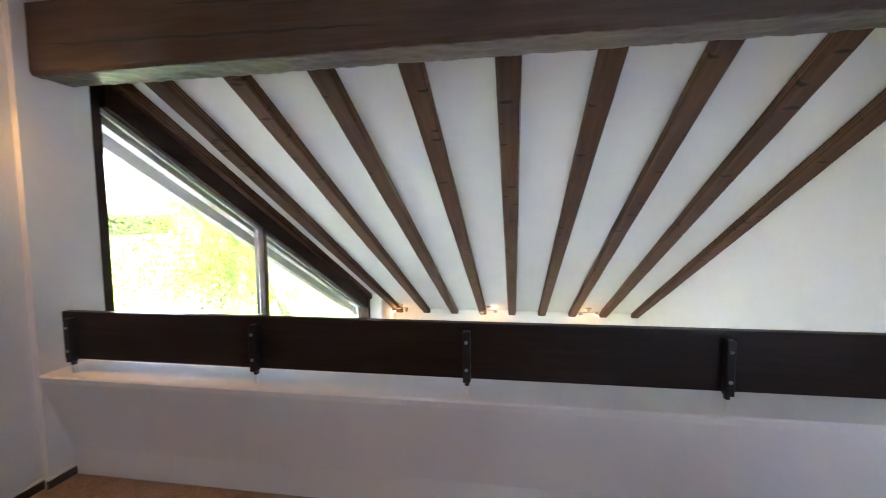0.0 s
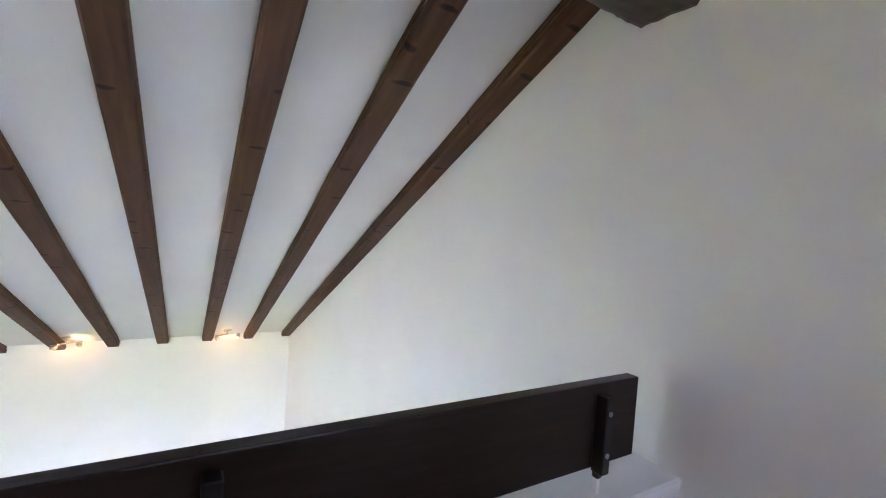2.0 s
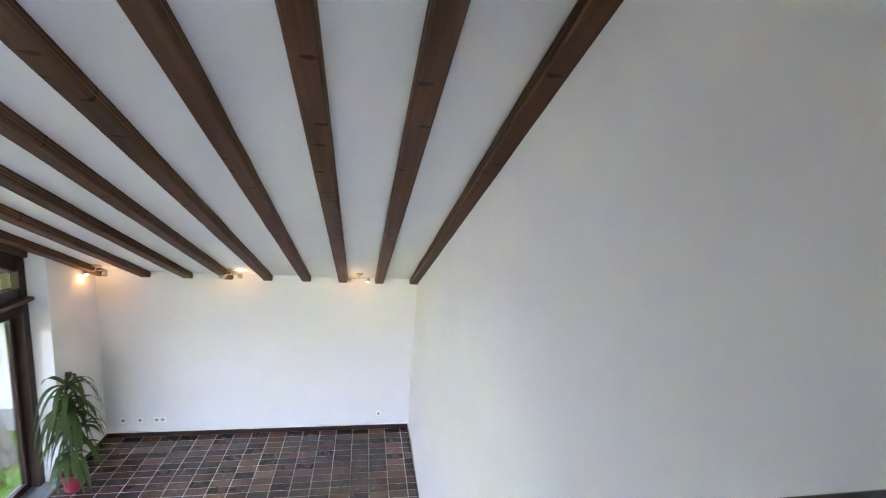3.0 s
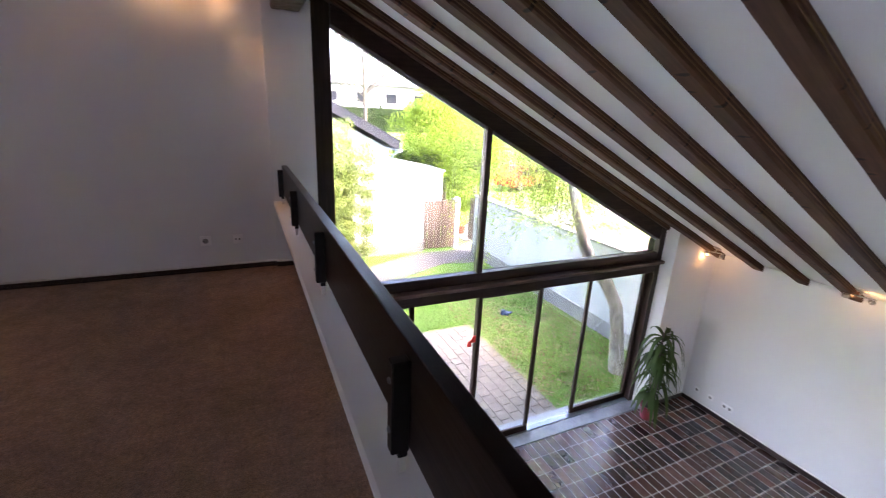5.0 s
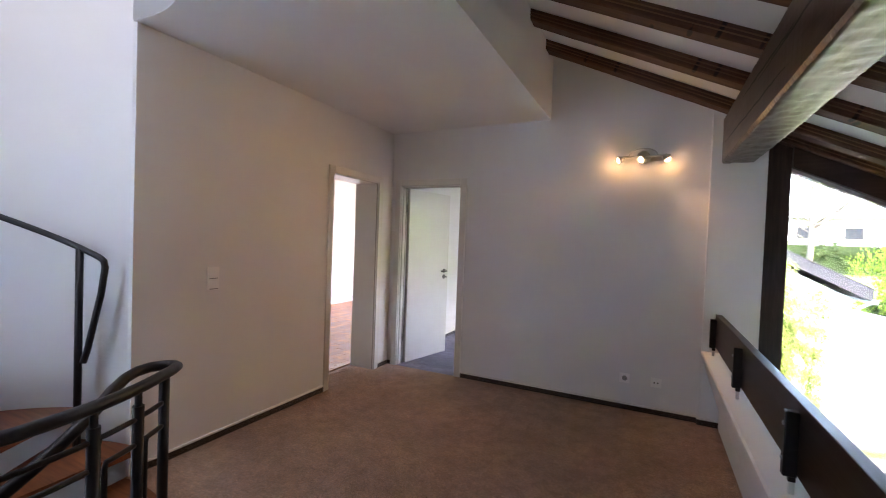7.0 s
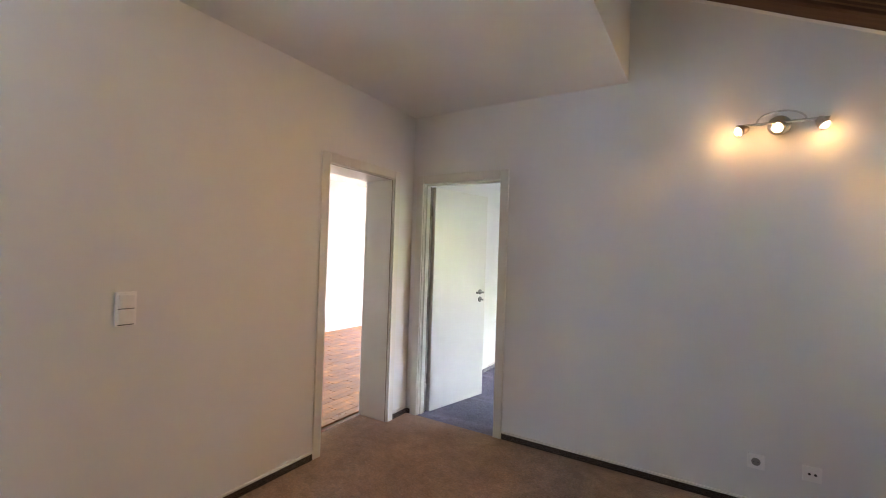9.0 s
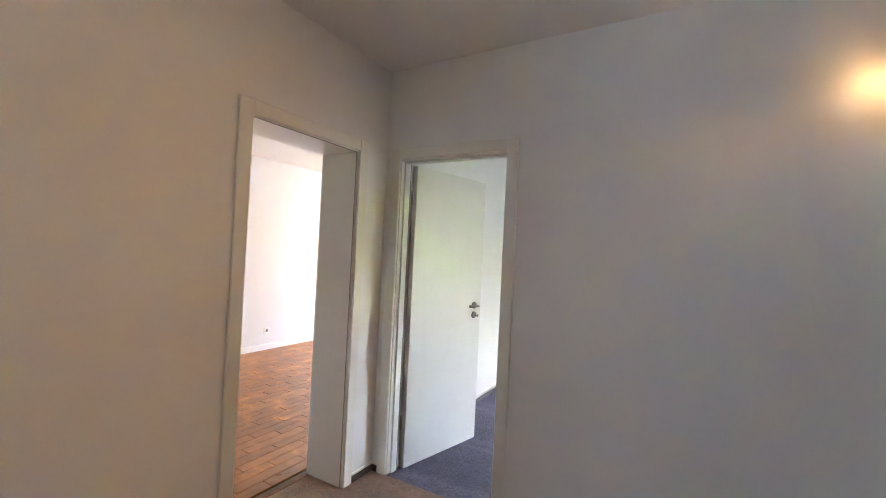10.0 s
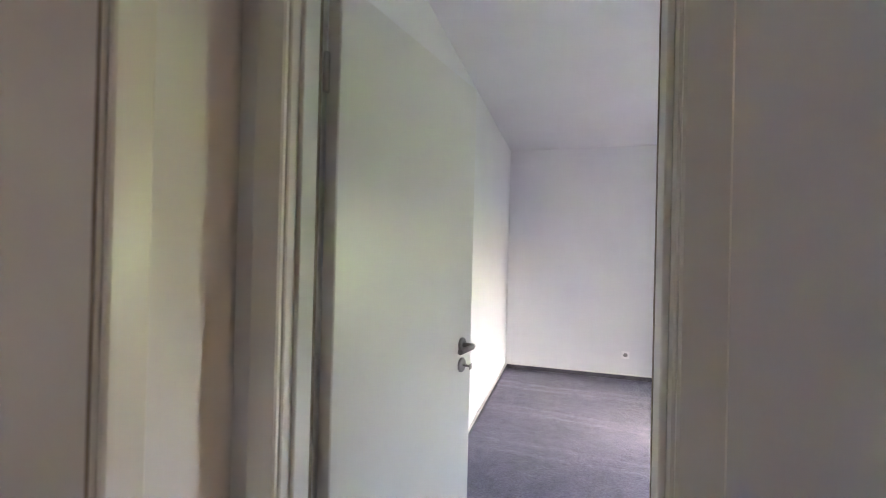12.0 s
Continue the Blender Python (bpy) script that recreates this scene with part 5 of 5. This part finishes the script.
# ---- neighbouring house with a sloping verge ----
house = thing("neighbour_house", "white rendered house with a dark slate roof and zinc downpipe", "house", "", (0, 0, GROUND))
GZ = -GROUND
bm = bmesh.new()
prism(bm, [(-5.0, 0), (4.75, 0), (4.75, 0.22 + GZ), (-1.2, 3.25 + GZ), (-5.0, 1.3 + GZ)], "y", 15.2, 24.0)
part("wall", bm, STUCCO, house)
bm = bmesh.new()
prism(bm, [(5.05, 0.20 + GZ), (-1.2, 3.38 + GZ), (-5.3, 1.28 + GZ), (-5.3, 1.55 + GZ), (-1.2, 3.68 + GZ), (5.05, 0.50 + GZ)], "y", 14.85, 24.3)
roof = part("roof", bm, ROOFING, house)
for k in range(13):
    bm = bmesh.new()
    y = 14.86 + 0.74 * k
    prism(bm, [(5.1, 0.49 + GZ), (-1.2, 3.685 + GZ), (-1.2, 3.72 + GZ), (5.1, 0.525 + GZ)], "y", y, y + 0.7)
    part("roof_course", bm, ROOFING, roof)
bm = bmesh.new()
tube(bm, [(5.08, 14.8, 0.20 + GZ), (5.08, 24.3, 0.20 + GZ)], 0.065, 10)
part("gutter", bm, ZINC, house)
bm = bmesh.new()
tube(bm, [(5.06, 14.95, 0.16 + GZ), (4.86, 15.1, 0.0 + GZ), (4.82, 15.1, -0.2 + GZ), (4.82, 15.1, 0.0)], 0.045, 10)
part("downpipe", bm, ZINC, house)
bm = bmesh.new()
prism(bm, [(4.76, 0), (7.0, 0), (7.0, GZ - 0.62), (4.76, GZ - 0.22)], "y", 15.35, 17.0)
part("wing", bm, STUCCO, house)
bm = bmesh.new()
prism(bm, [(4.76, GZ - 0.22), (7.08, GZ - 0.63), (7.08, GZ - 0.56), (4.76, GZ - 0.15)], "y", 15.28, 17.05)
part("wing_coping", bm, ZINC, house)
bm = bmesh.new()
soft_box(bm, 2.9, 4.0, 15.16, 15.199, 1.0, 2.0, 0.01)
win = part("window", bm, TRIM, house)
bm = bmesh.new()
box(bm, 2.98, 3.92, 15.150, 15.158, 1.08, 1.92)
part("pane", bm, ROOFING, win, "dark reflecting pane")
chim = thing("roof_chimney", "small pale chimney pot beyond the roof", "chimney", "", (6.6, 24.5, GROUND))
bm = bmesh.new()
soft_box(bm, -0.22, 0.22, -0.22, 0.22, 0.0, 3.55, 0.02)
part("stack", bm, STUCCO, chim)
bm = bmesh.new()
soft_box(bm, -0.3, 0.3, -0.3, 0.3, 3.55, 3.7, 0.02)
part("cap", bm, PLINTH, chim)

# ---- far side: meadow hedge, white houses, bare trees, street ----
def far_house(at, w, d, wall_h, roof_h, rot, label):
    ob = thing("far_house", label, "house", "", at)
    ob.rotation_euler = (0, 0, radians(rot))
    bm = bmesh.new()
    prism(bm, [(-w / 2, -0.5), (w / 2, -0.5), (w / 2, wall_h), (-w / 2, wall_h)], "y", -d / 2, d / 2)
    part("wall", bm, STUCCO, ob)
    bm = bmesh.new()
    prism(bm, [(-d / 2 - 0.5, wall_h), (d / 2 + 0.5, wall_h), (0, wall_h + roof_h)], "x", -w / 2 - 0.4, w / 2 + 0.4)
    part("roof", bm, HAZY_ROOF, ob)
    for i in range(int(w // 3)):
        x = -w / 2 + 1.6 + 3.0 * i
        bm = bmesh.new()
        box(bm, x - 0.65, x + 0.65, -d / 2 - 0.05, -d / 2 - 0.002, wall_h * 0.38, wall_h * 0.78)
        win = part("window", bm, TRIM, ob)
        bm = bmesh.new()
        box(bm, x - 0.55, x + 0.55, -d / 2 - 0.06, -d / 2 - 0.051, wall_h * 0.42, wall_h * 0.74)
        part("pane", bm, ROOFING, win, "dark pane")
    return ob


far_house((13.6, 49, GROUND + 4.3), 13, 8, 2.9, 0.9, -6, "low white house with a dark roof beyond the meadow")
far_house((27.0, 52, GROUND + 4.4), 14, 8, 3.8, 2.4, -14, "white house with a dark roof far off")
far_house((-6.0, 50, GROUND + 4.4), 12, 8, 4.0, 2.4, 4, "pale house with a dark roof far off")
bank = bmesh.new()
prism(bank, [(26, GROUND - 0.1), (34, GROUND + 2.2), (46, GROUND + 4.35), (70, GROUND + 4.8), (140, GROUND + 6), (140, GROUND - 0.2)], "x", -80, 120)
tagged(part("ground_bank", bank, LAWN), "rising meadow bank", "ground", kind="structure")
hedge = bmesh.new()
box(hedge, -30, 40, 38.2, 39.0, GROUND + 2.9, GROUND + 4.9)
hob = tagged(part("hedge", hedge, LEAF_HEDGE), "clipped green hedge along the meadow", "hedge")
leaves(hob, "foliage", crown([((x * 1.0, 38.5, GROUND + 4.1 + 0.2 * (x % 3)), 0.95) for x in range(-28, 40)], 9000, 0.3, 1, 3), LEAF_HEDGE)


def bare_tree(at, h, seed):
    rng = random.Random(seed)
    ob = thing("bare_tree", "leafless grey tree with fine spreading branches", "tree", "bare trees", at)
    bm = bmesh.new()
    tube(bm, [(0, 0, -0.3), (0.1, 0, h * 0.35), (0, 0.1, h * 0.7), (0.1, 0, h)], 0.16, 8, True, (1.2, 0.9, 0.5, 0.1))
    part("trunk", bm, BARK_DARK, ob)
    for k in range(34):
        z = h * rng.uniform(0.3, 0.95)
        a = rng.uniform(0, 6.283)
        l = (h - z) * 0.55 + 0.9
        bm = bmesh.new()
        p = Vector((0.05, 0.05, z))
        q = p + Vector((math.cos(a), math.sin(a), 0.7)) * l * 0.5
        tube(bm, [p, q, q + Vector((math.cos(a + 0.3), math.sin(a + 0.3), 0.5)) * l * 0.6], 0.04, 5, True, (1, 0.6, 0.2))
        for _ in range(5):
            e = p.lerp(q, rng.uniform(0.3, 1.0))
            tube(bm, [e, e + Vector((rng.uniform(-1, 1), rng.uniform(-1, 1), rng.uniform(0, 1))) * l * 0.5], 0.014, 4, True, (1, 0.3))
        part("branch", bm, BARK_DARK, ob)
    return ob


bare_tree((8.0, 31.5, GROUND + 1.4), 9.6, 3)
bare_tree((4.5, 40, GROUND + 3.2), 8.5, 5)
bare_tree((18, 42, GROUND + 3.5), 8.0, 6)
for k, (x, y) in enumerate(((-14, 70), (2, 75), (16, 72), (30, 74), (45, 66), (60, 52))):
    broad_tree("far_tree", "hazy spring tree on the skyline", (x, y, GROUND + 4.6), 4.2 + 0.5 * (k % 3), 4.0, 40, 2600, 0.5, LEAF_BAMBOO, 50 + k, 0.3, 0.2, 0.2)
bm = bmesh.new()
prism(bm, [(7.2, 13.6), (60, 20), (60, 30), (7.4, 17.0)], "z", GROUND - 0.1, GROUND + 0.004)
tagged(part("road", bm, ASPHALT), "pale grey street beyond the garden", "road", kind="structure")

car = thing("parked_car", "orange-red compact car parked in the street", "car", "", (17.0, 24.3, GROUND))
car.rotation_euler = (0, 0, radians(20))
bm = bmesh.new()
prism(bm, [(-2.0, 0.3), (2.0, 0.3), (2.05, 0.75), (1.3, 0.92), (0.75, 1.42), (-1.1, 1.48), (-1.9, 0.98), (-2.05, 0.7)], "y", -0.82, 0.82)
bmesh.ops.bevel(bm, geom=bm.edges[:], offset=0.05, segments=2, affect="EDGES")
part("body", bm, CAR_PAINT, car)
for s in (-1, 1):
    bm = bmesh.new()
    prism(bm, [(0.95, 0.95), (0.62, 1.34), (-0.95, 1.38), (-1.45, 1.0)], "y", s * 0.823, s * 0.829)
    part("side_window", bm, ROOFING, car, "dark side window")
    for x in (-1.25, 1.25):
        bm = bmesh.new()
        lathe(bm, [(0.31, -0.1), (0.33, -0.06), (0.33, 0.06), (0.31, 0.1)], (0, 0, 0), 20, pose(x, s * 0.74, 0.33, 90, 0, 0))
        w = part("tyre", bm, RUBBER, car)
        bm = bmesh.new()
        lathe(bm, [(0.19, -0.11), (0.19, 0.11)], (0, 0, 0), 14, pose(x, s * 0.74, 0.33, 90, 0, 0))
        part("rim", bm, ZINC, w, "grey metal rim")
toy = thing("garden_toy", "small dark blue garden toy lying on the lawn", "toy", "", (5.30, 7.75, GROUND))
bm = bmesh.new()
lathe(bm, [(0.02, 0.0), (0.07, 0.02), (0.075, 0.06), (0.03, 0.1)], (0, 0, 0), 12)
soft_box(bm, 0.04, 0.16, -0.025, 0.025, 0.02, 0.07, 0.01)
soft_box(bm, -0.14, -0.04, -0.02, 0.04, 0.01, 0.14, 0.01)
part("toy_body", bm, BLUE, toy)

# ---- pieces of floors ----
def piece_mesh(name, sx, sy, h, mat, r=0.003):
    bm = bmesh.new()
    x, y = sx / 2, sy / 2
    lo = [bm.verts.new(c) for c in ((-x, -y, 0), (x, -y, 0), (x, y, 0), (-x, y, 0))]
    mid = [bm.verts.new((v.co.x, v.co.y, h - r)) for v in lo]
    top = [bm.verts.new((v.co.x * (1 - r / x), v.co.y * (1 - r / y), h)) for v in lo]
    for a, b in ((lo, mid), (mid, top)):
        for k in range(4):
            bm.faces.new((a[k], a[(k + 1) % 4], b[(k + 1) % 4], b[k]))
    bm.faces.new(top)
    return mesh_from(name, bm, mat)


def lay(name, me, at, parent, rot=0.0):
    ob = new(name, me)
    ob.location = at
    ob.rotation_euler = (0, 0, rot)
    ob.parent = parent
    return ob


rng = random.Random(77)
TX, TY, GAP = 0.117, 0.242, 0.008
tile = piece_mesh("tile", TX, TY, 0.010, TILE)
rest = []
nx, ny = int((FAR - 1.0) / (TX + GAP)), int((3.985 - SIDE) / (TY + GAP)) + 1
for i in range(nx):
    for j in range(ny):
        x = FAR - 0.012 - TX / 2 - i * (TX + GAP)
        y = 3.98 - TY / 2 - j * (TY + GAP)
        z = LOW - 0.009 + rng.uniform(-0.0008, 0.0008)
        if x > 2.9 and y > 1.05 and len(floor_living.children) < 300:
            lay("tile", tile, (x, y, z), floor_living)
        else:
            rest.append((x, y, z))
vs, fs = [], []
for x, y, z in rest:
    i = len(vs)
    for dz, s in ((0.0, 1.0), (0.007, 1.0), (0.010, 0.97)):
        vs += [(x + a * TX / 2 * s, y + b * TY / 2 * s, z + dz) for a, b in ((-1, -1), (1, -1), (1, 1), (-1, 1))]
    for o in (0, 4):
        fs += [(i + o + k, i + o + (k + 1) % 4, i + o + 4 + (k + 1) % 4, i + o + 4 + k) for k in range(4)]
    fs.append((i + 8, i + 9, i + 10, i + 11))
me = bpy.data.meshes.new("tiles")
me.from_pydata(vs, [], fs)
me.materials.append(TILE)
ob = new("tiles", me)
ob.parent = floor_living
tagged(ob, "further quarry tiles", kind="stuff")

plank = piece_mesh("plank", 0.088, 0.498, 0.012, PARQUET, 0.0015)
i = 0
x = PX0 + 0.06
while x < W1 - 0.02:
    y = 3.0 + (i % 3) * 0.166
    while y < 7.2:
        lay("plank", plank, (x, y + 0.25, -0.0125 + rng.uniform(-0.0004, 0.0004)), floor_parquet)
        y += 0.50
    x += 0.0895
    i += 1

paver = piece_mesh("paver", 0.195, 0.195, 0.03, PAVER, 0.006)
for i in range(17):
    for j in range(15):
        lay("paver", paver, (4.13 - 0.2 * i, 4.55 + 0.2 * j + (0.1 if i % 2 else 0.0), GROUND - 0.022 + rng.uniform(-0.002, 0.002)), patio, rng.uniform(-0.01, 0.01))
